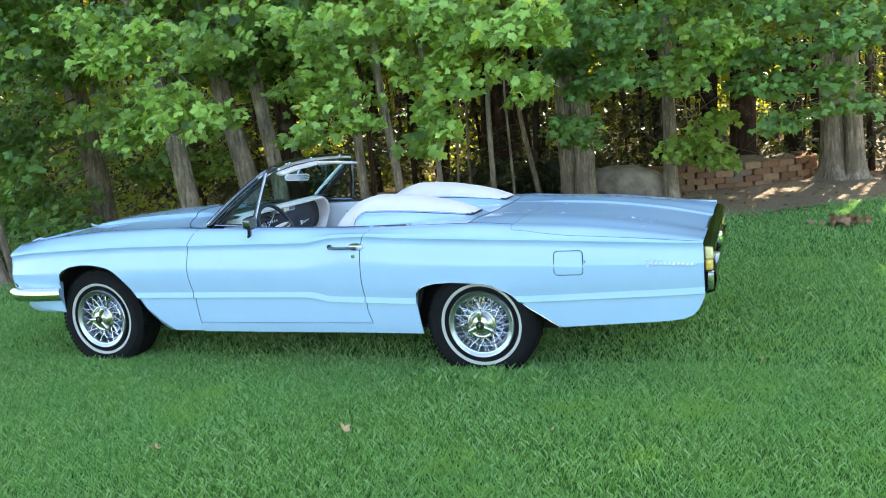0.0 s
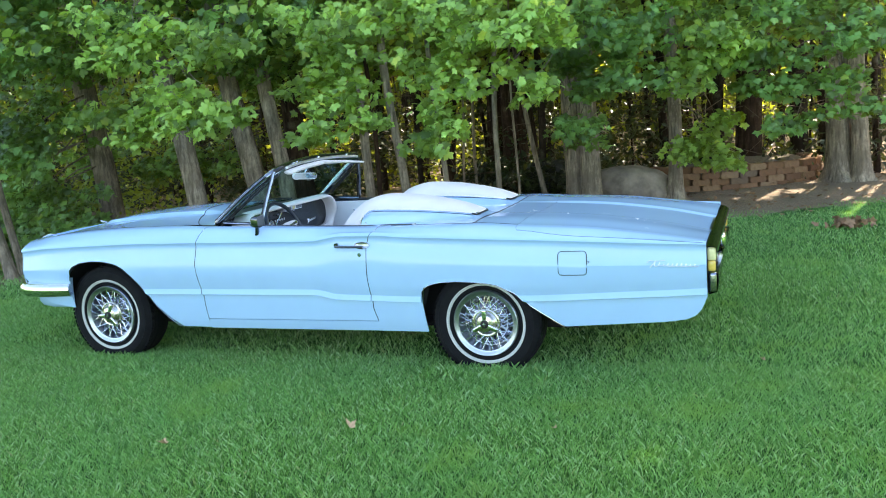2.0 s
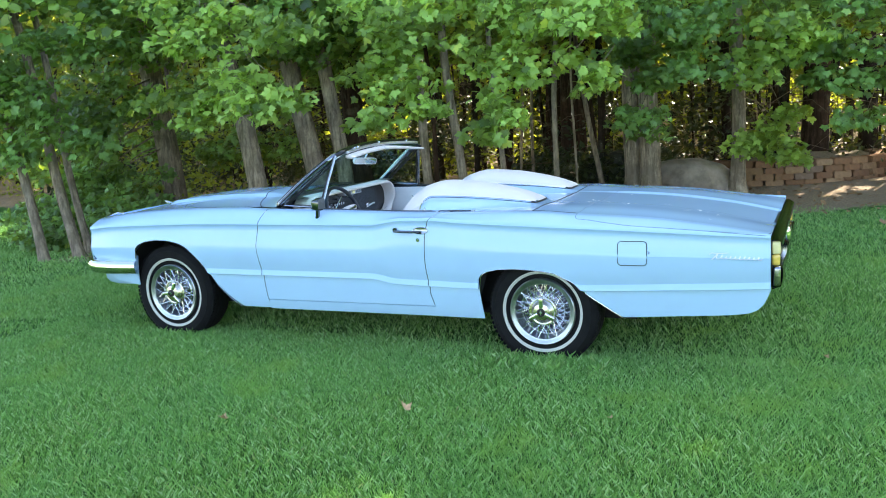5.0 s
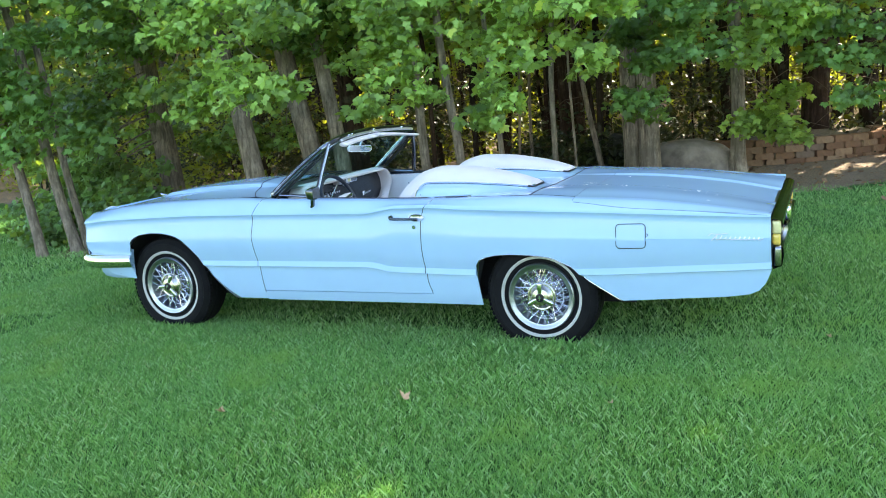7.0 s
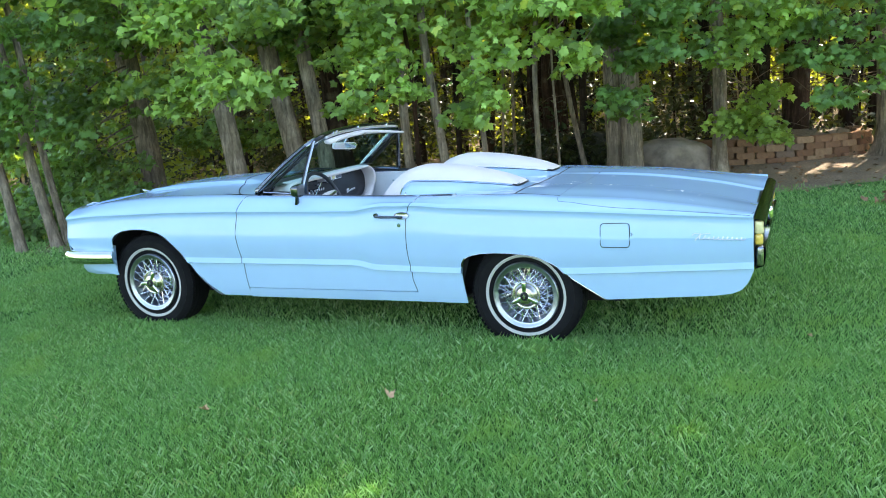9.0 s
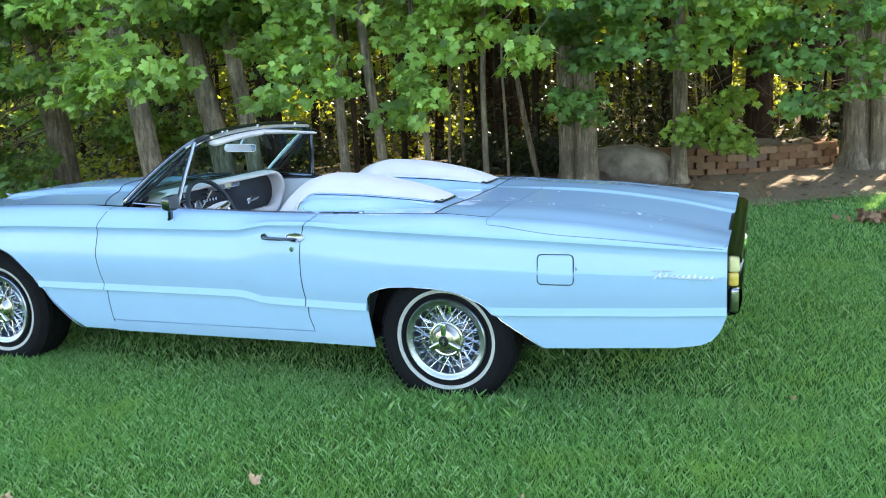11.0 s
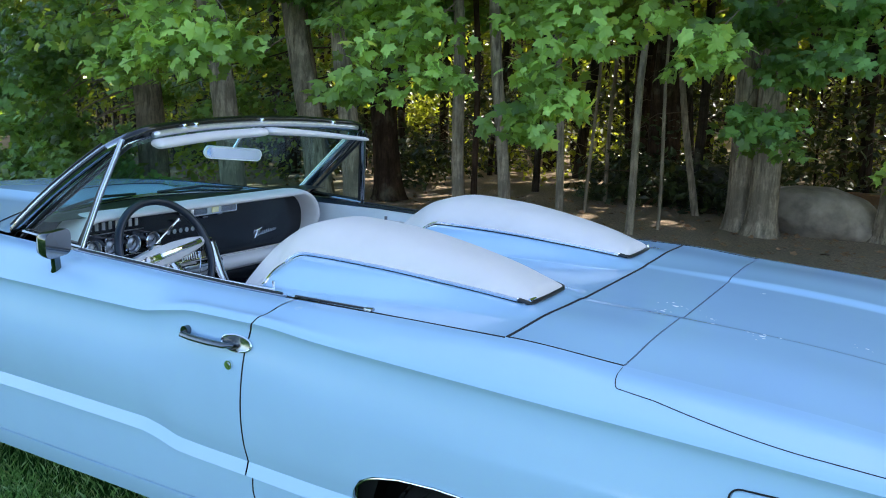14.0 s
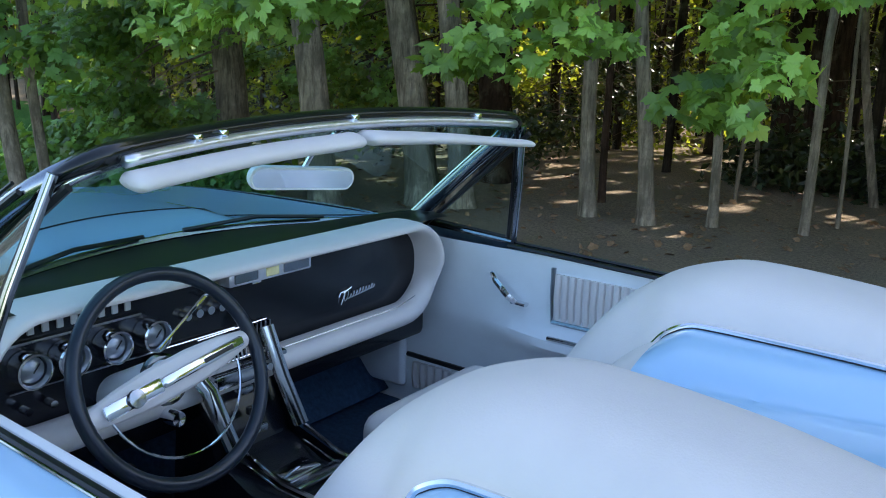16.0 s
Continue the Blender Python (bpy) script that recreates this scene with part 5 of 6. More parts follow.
for s in (-1, 1):
    a, b = screen_base(s), screen_top(s)
    part("pillar_seal", tube([a.lerp(b, t) + Vector((0.036, s * 0.008, -0.018)) for t in np.linspace(0.02, 0.98, 8)], 0.007, 6), BLACK, screen)
    p0, p1, p2 = Vector((-1.90, s * 0.765, 0.955)), Vector((-1.592, s * 0.772, 0.937)), Vector((-1.515, s * 0.665, 1.285))
    vent = part("vent_window", (([p0, p1, p2]), [(0, 1, 2)]), CLEAR, car, "small triangular vent window", sharp=0)
    vent.visible_shadow = False
    part("vent_frame", tube([p0, p1, p1.lerp(p2, 0.5) + Vector((0, s * 0.006, 0)), p2], 0.009, 8), DARK_CHROME, vent)
    part("vent_bead", tube([p1 + Vector((0.007, s * 0.004, 0)), p1.lerp(p2, 0.5) + Vector((0.007, s * 0.010, 0)), p2 + Vector((0.007, s * 0.004, 0))], 0.0035, 6), MID_CHROME, vent)
    part("vent_post_seal", tube([p1 + Vector((-0.016, 0, 0.0)), p1.lerp(p2, 0.5) + Vector((-0.014, s * 0.006, 0)), p2 + Vector((-0.012, 0, -0.01))], 0.006, 6), BLACK, vent)
    part("vent_seal", tube([p0 + Vector((0.02, 0, 0.012)), p1 + Vector((-0.018, 0, 0.012)), p2 + Vector((-0.018, 0, -0.03))], 0.006, 6, True), BLACK, vent)


# ---- body details ----
def side_y(x, z):
    prof = side_profile(x)
    return float(np.interp(z, [p[1] for p in prof][::-1], [p[0] for p in prof][::-1]))


def on_side(x, z, out=0.0):
    return (x, -(side_y(x, z) + out), z)


def rounded(x0, x1, z0, z1, r, n=5):
    pts = []
    for cx, cz, a0 in ((x1 - r, z1 - r, 0), (x0 + r, z1 - r, 90), (x0 + r, z0 + r, 180), (x1 - r, z0 + r, 270)):
        for k in range(n + 1):
            a = radians(a0 + 90 * k / n)
            pts.append((cx + r * math.cos(a), cz + r * math.sin(a)))
    return pts


def fan(points):
    c = sum((Vector(p) for p in points), Vector()) / len(points)
    return [tuple(c)] + [tuple(p) for p in points], [(0, i + 1, (i + 1) % len(points) + 1) for i in range(len(points))]


# fuel filler door
flap = rounded(0.490, 0.657, 0.609, 0.747, 0.022)
fuel = part("fuel_door", grid([[on_side(0.5735 + 0.082 * u * (1 - 0.09 * (u * v) ** 6), 0.678 + 0.067 * v * (1 - 0.09 * (u * v) ** 6), 0.0035 if max(abs(u), abs(v)) < 0.98 else 0.0) for v in (-1, -0.97) + tuple(np.linspace(-0.92, 0.92, 15)) + (0.97, 1)] for u in (-1, -0.97) + tuple(np.linspace(-0.92, 0.92, 15)) + (0.97, 1)]), PAINT, quarters["near"])
part("fuel_door_gap", tube([on_side(px, pz, 0.0026) for px, pz in flap], 0.0019, 6, True), SEAM, quarters["near"])
part("fuel_door_tab", tube([on_side(0.664, 0.69, 0.001), on_side(0.672, 0.684, 0.004), on_side(0.664, 0.676, 0.001)], 0.003, 6), DARK_CHROME, quarters["near"])

# trunk lid and deck shut lines
for turn in (lambda g: g, mirrored):
    line = []
    for x in np.concatenate([np.linspace(0.2155, 0.245, 14), np.linspace(0.26, 1.312, 66)]):
        share = 0.30 + 0.42 * max(0.0, (0.62 - x) / 0.405) ** 1.6 + 0.28 * max(0.0, (0.235 - x) / 0.02) ** 2
        z = zA(x) + min(share, 1.0) * (zT(x) - zA(x)) + 0.006 * min(1.0, (x - 0.215) / 0.1)
        line.append((x, -(side_y(x, z) + 0.0003), z + 0.0003))
    part("lid_gap", turn(tube(line, 0.0011, 6)), SEAM, lid)
    part("deck_gap", turn(tube([(x, -(yT(x)), zT(x) + 0.0005) for x in np.linspace(-0.068, 0.215, 14)], 0.002, 6)), SEAM, car)
    part("tonneau_gap", turn(tube([(x, -0.7905, tonneau_z(x, 0.785) - 0.001) for x in np.linspace(-0.62, -0.07, 20)], 0.003, 6)), SEAM, car)
part("lid_front_gap", tube([(0.2155, y, deck_z(0.2155, y) + 0.0003) for y in np.linspace(-0.778, 0.778, 81)], 0.0011, 6), FINE_SEAM, lid)
# Real joint, drawn wider so the dark bead includes the raised edge's shadow
part("break_gap", tube([(-0.0675, y, deck_z(-0.066, y) - 0.001) for y in np.linspace(-0.785, 0.785, 81)], 0.0042, 6), SEAM, car)


# door handles, locks and belt seals
def handle_set(turn, door):
    h = part("door_handle", turn(join(tube([on_side(-0.945, 0.806, 0.004), on_side(-0.94, 0.806, 0.022), on_side(-0.90, 0.804, 0.026), on_side(-0.84, 0.803, 0.028), on_side(-0.79, 0.803, 0.026), on_side(-0.765, 0.804, 0.012)], [0.010, 0.011, 0.0105, 0.0105, 0.010, 0.005], 10, flat=0.8),
                                            tube([on_side(-0.945, 0.812, -0.004), on_side(-0.945, 0.812, 0.014)], 0.014, 12))), SHADE_CHROME, door, "chrome pull handle darkened for what it reflects")
    oval = [(-0.765 + 0.052 * math.cos(a), 0.808 + 0.021 * math.sin(a)) for a in np.linspace(0, 2 * math.pi, 24, endpoint=False)]
    part("handle_cup", turn(grid([[on_side(-0.765 + (px + 0.765) * k, 0.808 + (pz - 0.808) * k, d) for px, pz in oval] for k, d in ((0.02, 0.002), (0.6, 0.0025), (0.9, 0.004), (1.0, 0.001))], True)), DARK_CHROME, door)
    part("handle_cup_rim", turn(tube([on_side(px, pz, 0.003) for px, pz in oval], 0.003, 6, True)), CHROME, door)
    part("door_lock", turn(join(tube([on_side(-0.782, 0.749, -0.002), on_side(-0.782, 0.749, 0.007)], 0.0125, 16), tube([on_side(-0.782, 0.749, 0.006), on_side(-0.782, 0.749, 0.009)], 0.007, 12))), CHROME, door)
    part("window_slot", turn(tube([(x, -(yT(x) - 0.012), zT(x) + 0.004) for x in np.linspace(-1.585, -0.75, 24)], 0.0085, 6, flat=0.5)), BLACK, door)
    part("belt_moulding", turn(tube([(x, -(yT(x) + 0.0), zT(x) + 0.003) for x in np.linspace(-1.60, -0.72, 24)], 0.0028, 6)), DARK_CHROME, door)
    part("inner_belt_strip", turn(tube([(x, -(yT(x) - 0.035), zT(x) - 0.004) for x in np.linspace(-1.60, -0.80, 24)], 0.012, 8, flat=0.6)), VINYL_DOOR if door is doors["near"] else BLACK, door)


for s, turn in (("near", lambda g: g), ("far", mirrored)):
    handle_set(turn, doors[s])
    part("quarter_slot", turn(tube([(x, -(yT(x) - 0.012), zT(x) + 0.005) for x in np.linspace(-0.70, -0.47, 10)], 0.006, 6, flat=0.5)), BLACK, quarters[s])
    part("slot_end", turn(box(-0.475, -0.45, -yT(-0.46) + 0.002, -yT(-0.46) + 0.022, 0.905, 0.917, 0.004)), DARK_CHROME, quarters[s])


# script emblems, drawn as plain flowing strokes
def script(p0, p1, up, height, strokes, r):
    a, b, u = Vector(p0), Vector(p1), Vector(up)
    rng, pts = random.Random(2), []
    tall = [rng.choice((0.4, 0.5, 0.6, 1.0)) for _ in range(strokes + 1)]
    for i in range(strokes * 8 + 1):
        t = i / (strokes * 8)
        size = height * (1.2 if t < 0.12 else tall[int(t * strokes)])
        w = math.sin(2 * math.pi * strokes * t)
        pts.append(a.lerp(b, 0.1 + 0.9 * t) + u * (size * 0.5 * (w + 0.4) * (1 if w > -0.4 else 0.5)) + (b - a) * (0.028 * math.cos(2 * math.pi * strokes * t) + 0.02 * w))
    bar = tube([a - u * height * 0.35 + (b - a) * 0.03, a + u * height * 0.75 + (b - a) * 0.15], r * 1.5, 6)
    top = tube([a + u * height * 0.45 - (b - a) * 0.03, a + u * height * 0.8 + (b - a) * 0.02, a + u * height * 0.72 + (b - a) * 0.16, a + u * height * 0.9 + (b - a) * 0.34], r, 6)
    return join(tube(pts, r, 6), bar, top)


for s, turn in (("near", lambda g: g), ("far", mirrored)):
    flat_script = script(on_side(1.005, 0.660), on_side(1.27, 0.647), (0, 0, 1), 0.032, 10, 0.0024)
    part("script_emblem", turn(([(p[0], -(side_y(p[0], p[2]) + 0.009) + 0.6 * (p[1] + float(np.interp(p[0], [1.005, 1.27], [side_y(1.005, 0.66), side_y(1.27, 0.647)]))), p[2]) for p in flat_script[0]], flat_script[1])), SATIN, quarters[s], "flowing chrome script emblem")


# door mirror
head = []
for x, k in ((-1.565, 0.25), (-1.56, 0.6), (-1.545, 0.85), (-1.52, 0.97), (-1.497, 1.0), (-1.494, 0.98)):
    head.append([(x, -0.930 + (py + 0.930) * k, 0.982 + (pz - 0.982) * k) for py, pz in [(q[0], q[1] + 0.12 * (q[0] + 0.93)) for q in rounded(-0.974, -0.886, 0.942, 1.022, 0.02, 5)]])
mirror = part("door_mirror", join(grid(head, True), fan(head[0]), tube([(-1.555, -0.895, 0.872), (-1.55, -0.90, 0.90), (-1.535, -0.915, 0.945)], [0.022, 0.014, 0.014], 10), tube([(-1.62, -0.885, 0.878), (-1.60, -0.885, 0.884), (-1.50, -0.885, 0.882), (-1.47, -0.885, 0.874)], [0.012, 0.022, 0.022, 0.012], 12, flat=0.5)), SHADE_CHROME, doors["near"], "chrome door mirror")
# Dark base stands for the dark view this mirror reflects
part("mirror_face", fan([(-1.4935, p[1], p[2]) for p in head[-1]]), simple("dark_mirror_face", (0.22, 0.23, 0.24), 0.05, 0.9), mirror)


# front bumper
bump_path = spline([(-3.17, -0.925), (-3.40, -0.94), (-3.60, -0.915), (-3.70, -0.83), (-3.80, -0.6), (-3.86, -0.3), (-3.875, 0.0)], 5)
bump_path = [tuple(p) for p in bump_path] + [(p[0], -p[1]) for p in bump_path[-2::-1]]
rows = []
for i, p in enumerate(bump_path):
    a, b = bump_path[max(0, i - 1)], bump_path[min(len(bump_path) - 1, i + 1)]
    d = Vector((b[0] - a[0], b[1] - a[1], 0)).normalized()
    o = Vector((d.y, -d.x, 0))
    if o.dot(Vector((-3.0 - p[0], -p[1], 0))) > 0:
        o = -o
    rows.append([Vector((p[0], p[1], z)) + o * w for w, z in ((-0.03, 0.570), (0.0, 0.572), (0.022, 0.566), (0.036, 0.552), (0.042, 0.536), (0.043, 0.518), (0.036, 0.512), (0.034, 0.495), (0.026, 0.478), (0.008, 0.468), (-0.03, 0.466))])
part("front_bumper", grid(rows), CHROME, car, "chrome front bumper", sharp=40)
val = [[(x, y * k, z) for x, y in [(-3.2, -0.90), (-3.45, -0.90), (-3.6, -0.84), (-3.7, -0.6), (-3.76, 0.0), (-3.7, 0.6), (-3.6, 0.84), (-3.45, 0.90), (-3.2, 0.90)]] for z, k in ((0.60, 0.97), (0.48, 0.985), (0.41, 0.98), (0.37, 0.94))]
part("front_valance", grid(val), PAINT, car, sharp=40)
part("hood_ornament", tube([(-3.63, 0, 0.885), (-3.66, 0, 0.915), (-3.60, 0, 0.90)], 0.007, 6), CHROME, hood)
part("fender_ornament", join(tube([(-3.60, -0.70, 0.885), (-3.52, -0.705, 0.905), (-3.46, -0.705, 0.90)], [0.004, 0.008, 0.004], 6)), CHROME, fenders["near"])

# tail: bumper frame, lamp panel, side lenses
# Near-black base puts shade and dark reflections into the tail chrome
TAIL_CHROME = simple("shade_toned_chrome", (0.07, 0.075, 0.085), 0.12, 1.0, 0.1, 30)
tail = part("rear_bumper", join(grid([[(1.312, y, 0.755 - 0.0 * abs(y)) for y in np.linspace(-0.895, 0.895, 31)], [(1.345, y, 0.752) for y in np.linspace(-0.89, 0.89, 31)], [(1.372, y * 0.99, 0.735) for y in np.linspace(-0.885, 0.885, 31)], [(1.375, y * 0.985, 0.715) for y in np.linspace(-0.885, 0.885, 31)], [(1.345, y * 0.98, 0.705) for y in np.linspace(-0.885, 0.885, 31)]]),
            grid([[(1.345, y * 0.98, 0.60) for y in np.linspace(-0.885, 0.885, 31)], [(1.375, y * 0.985, 0.595) for y in np.linspace(-0.885, 0.885, 31)], [(1.378, y * 0.985, 0.55) for y in np.linspace(-0.885, 0.885, 31)], [(1.365, y * 0.985, 0.49) for y in np.linspace(-0.885, 0.885, 31)], [(1.32, y * 0.99, 0.475) for y in np.linspace(-0.885, 0.885, 31)]])), TAIL_CHROME, car, "chrome rear bumper frame toned dark for shade", sharp=40)
part("tail_panel", box(1.25, 1.34, -0.86, 0.86, 0.48, 0.75, 0.01), BLACK, tail)
for s in (-1, 1):
    # Upper half paler: white glare on the amber lens put into its colour
    part("side_lens", box(1.318, 1.366, s * 0.848 - 0.026, s * 0.848 + 0.026, 0.668, 0.742, 0.012, 3), LENS_WHITE, tail, "pale upper half of the side lens, toned for glare")
    part("amber_lens", box(1.318, 1.362, s * 0.848 - 0.025, s * 0.848 + 0.025, 0.606, 0.667, 0.012, 3), AMBER, tail, "amber side lens")
    part("bumper_end", box(1.318, 1.37, s * 0.85 - 0.028, s * 0.85 + 0.028, 0.482, 0.604, 0.02, 4), DARK_CHROME, tail)
    part("tail_lamp", box(1.335, 1.352, s * 0.48 - 0.34, s * 0.48 + 0.34, 0.61, 0.70, 0.006), RED, tail, "red tail lamp lens")
part("centre_lamp", box(1.33, 1.385, -0.09, 0.09, 0.61, 0.70, 0.02, 3), CHROME, tail)

# ---- cabin ----
def plate(points, x, depth):
    """A flat panel of (y, z) outline at x, with a little depth."""
    return join(fan([(x, y, z) for y, z in points]), grid([[(x, y, z) for y, z in points], [(x - depth, y, z) for y, z in points]], True))


dash = part("dashboard", plate(rounded(-0.665, 0.668, 0.735, 0.985, 0.11, 7), -1.862, 0.05), DASH_BLACK, car, "dark instrument panel in a white padded surround")
ring = rounded(-0.668, 0.668, 0.717, 0.985, 0.12, 9)
ring_rows = []
m = len(ring)
for i, (y, z) in enumerate(ring):
    y0, z0 = ring[i - 1]
    y1, z1 = ring[(i + 1) % m]
    d = Vector((0, y1 - y0, z1 - z0)).normalized()
    o = Vector((0, d.z, -d.y))
    c = Vector((-1.835, y, z))
    w = 0.0165 + 0.018 * smooth((0.84 - z) / 0.10)
    ring_rows.append([c + o * (w * math.cos(a)) + Vector(((0.045 + 0.03 * smooth((z - 0.78) / 0.1)) * math.sin(a), 0, 0)) for a in np.linspace(0, 2 * math.pi, 14, endpoint=False)])
part("dash_surround", grid(ring_rows + [ring_rows[0]], True), VINYL, dash, "white padded dash surround", sharp=0)
part("dash_top", grid([[(-1.80 - 0.0 * v * v, 0.74 * v, 0.992) for v in np.linspace(-1, 1, 21)], [(-1.90, 0.745 * v, 0.998) for v in np.linspace(-1, 1, 21)], [(-1.98 - 0.10 * (1 - v * v), 0.75 * v, 0.982) for v in np.linspace(-1, 1, 21)], [(-1.97 - 0.19 * (1 - v * v), 0.752 * v, 0.950 + 0.03 * (1 - v * v)) for v in np.linspace(-1, 1, 21)]]), BLACK, dash)
for y in (-0.555, -0.475, -0.38, -0.285):
    g = part("gauge", moved(lathe([(0.026, 0.0), (0.025, -0.012), (0.015, -0.02), (0.0, -0.022)], 28), pose(-1.845, y, 0.868, 0, 0, 90)), GAUGE, dash, "round silver gauge face")
    part("gauge_bezel", moved(lathe([(0.027, 0.02), (0.034, 0.015), (0.035, -0.028), (0.032, -0.031), (0.029, -0.026), (0.028, 0.0)], 28), pose(-1.845, y, 0.868, 0, 0, 90)), CHROME, g)
    part("gauge_needle", moved(box(-0.0012, 0.0012, -0.024, -0.0215, -0.004, 0.017, 0.0005, 1), pose(-1.845, y, 0.868, 0, 0, 90) @ Matrix.Rotation(0.7, 4, "Y")), BLACK, g)
for k in range(9):
    part("speed_mark", box(-1.862, -1.857, -0.575 + 0.03 * k, -0.561 + 0.03 * k, 0.928, 0.957, 0.001, 1), simple("dial_white", (0.55, 0.56, 0.58), 0.5), dash)
part("speed_strip", tube([(-1.855, -0.59, 0.915), (-1.855, -0.30, 0.915)], 0.003, 6), CHROME, dash)
part("lower_strip", tube([(-1.855, -0.59, 0.822), (-1.855, -0.05, 0.822)], 0.002, 6), CHROME, dash)
for k in range(5):
    part("control_knob", tube([(-1.86, -0.19 + 0.032 * k, 0.885), (-1.84, -0.19 + 0.032 * k, 0.885)], 0.010, 10), CHROME, dash)
for y, z in ((0.01, 0.92), (0.09, 0.925), (-0.14, 0.92)):
    part("control_lever", join(tube([(-1.86, y, z), (-1.84, y, z + 0.004)], 0.004, 6), tube([(-1.842, y - 0.014, z + 0.004), (-1.842, y + 0.014, z + 0.004)], 0.003, 6)), CHROME, dash)
clock = part("clock", box(-1.86, -1.79, -0.115, 0.145, 0.942, 0.980, 0.006), SATIN, dash, "narrow chrome clock and lamp strip")
for y0, y1, mat in ((-0.10, -0.03, DARK_CHROME), (-0.005, 0.035, LENS_WHITE), (0.05, 0.135, DARK_CHROME)):
    part("clock_window", box(-1.792, -1.787, y0, y1, 0.949, 0.973, 0.002, 1), mat, clock)
part("glovebox_script", script((-1.857, 0.32, 0.803), (-1.857, 0.46, 0.818), (0, 0, 1), 0.03, 10, 0.0016), CHROME, dash, "flowing chrome script emblem")
part("glovebox_strip", tube([(-1.80, 0.06, 0.757), (-1.80, 0.50, 0.757), (-1.80, 0.58, 0.775)], 0.0012, 6), MID_CHROME, dash)

# steering wheel
wheel_pose = pose(-1.65, -0.37, 0.848, 0, -24, 0)
steer = part("steering_wheel", moved(tube([(0, 0.205 * math.cos(a), 0.205 * math.sin(a)) for a in np.linspace(0, 2 * math.pi, 48, endpoint=False)], 0.0145, 12, True), wheel_pose), WHEEL_BLUE, car, "dark blue steering wheel with a broad pale bar")
tilt = wheel_pose @ Matrix.Rotation(radians(9), 4, "X")
bar_rows = [[(0.010 + 0.014 * math.cos(a) - 0.018 * (abs(t) < 0.2), t, 0.82 * w * math.sin(a)) for a in np.linspace(0, 2 * math.pi, 12, endpoint=False)] for t, w in ((-0.198, 0.014), (-0.19, 0.024), (-0.13, 0.036), (-0.05, 0.045), (0.05, 0.045), (0.13, 0.036), (0.19, 0.022), (0.198, 0.012))]
part("wheel_bar", moved(grid(bar_rows, True), tilt), VINYL, steer, "pale padded wheel bar")
part("bar_inlay", moved(join(box(0.008, 0.016, -0.17, -0.04, -0.014, 0.014, 0.005), box(0.008, 0.018, -0.04, 0.17, -0.011, 0.011, 0.005)), tilt), CHROME, steer, "chrome inlay")
part("bar_slot", moved(box(0.016, 0.0195, 0.06, 0.14, -0.005, 0.005, 0.002, 1), tilt), BLACK, steer, "dark slot in the inlay")
part("bar_emblem", moved(lathe([(0.018, 0.0), (0.017, -0.006), (0.0, -0.008)], 20), tilt @ pose(0.018, -0.105, 0.0, 0, 0, 90)), DARK_CHROME, steer, "round dark emblem")
part("column_collar", moved(tube([(-0.035 - 0.004 * k, 0, 0) for k in range(4)], [0.046, 0.052, 0.052, 0.046], 20), wheel_pose), SHADE_CHROME, steer)
part("horn_ring", moved(tube([(-0.005, 0.155 * math.cos(a), 0.155 * math.sin(a)) for a in np.linspace(math.pi * 1.02, math.pi * 1.98, 24)], 0.003, 6), wheel_pose), CHROME, steer, "thin chrome horn ring")
part("steering_column", moved(tube([(0.0, 0, 0), (-0.06, 0, 0), (-0.16, 0, 0), (-0.30, 0, 0)], [0.03, 0.045, 0.042, 0.04], 16), wheel_pose), VINYL_DOOR, steer)
part("column_boss", moved(lathe([(0.0, -0.03), (0.016, -0.028), (0.019, 0.0), (0.016, 0.03)], 20), pose(-1.78, -0.29, 0.70, 0, 0, 90)), CHROME, dash)
part("signal_lever", tube([(-1.755, -0.33, 0.868), (-1.765, -0.26, 0.91), (-1.776, -0.196, 0.946)], [0.0035, 0.0035, 0.006], 8), CHROME, steer, "chrome lever")

# floor, firewall and console
part("carpet", join(box(-2.25, -0.75, -0.80, 0.80, 0.29, 0.335, 0.01), grid([[(-2.05, y, 0.36) for y in (-0.78, 0.78)], [(-2.22, y, 0.55) for y in (-0.78, 0.78)], [(-2.22, y, 0.95) for y in (-0.78, 0.78)]])), CARPET, car, "dark blue carpet")
part("under_dash", box(-2.2, -1.88, -0.74, 0.74, 0.60, 0.70, 0.02), DASH_BLACK, dash)
console = part("centre_console", join(grid([[(-1.87, y, 0.80), (-1.81, y, 0.70), (-1.75, y, 0.57), (-1.64, y, 0.525), (-1.4, y, 0.515), (-1.0, y, 0.52)] for y in (-0.2, -0.13, -0.06, 0.02)]),
               grid([[(-1.87, 0.02, 0.80), (-1.80, 0.02, 0.70), (-1.72, 0.03, 0.58), (-1.62, 0.06, 0.525), (-1.0, 0.06, 0.52)] for s in (1,)] + [[(-2.0, 0.065, 0.34), (-1.95, 0.065, 0.34), (-1.8, 0.065, 0.34), (-1.65, 0.065, 0.34), (-1.0, 0.065, 0.34)]]),
               grid([[(-1.87, -0.2, 0.80), (-1.80, -0.2, 0.70), (-1.72, -0.18, 0.58), (-1.62, -0.13, 0.525), (-1.0, -0.13, 0.52)], [(-2.0, -0.135, 0.34), (-1.95, -0.135, 0.34), (-1.8, -0.135, 0.34), (-1.65, -0.135, 0.34), (-1.0, -0.135, 0.34)]])), DASH_BLACK, car, "dark centre console with chrome edges")
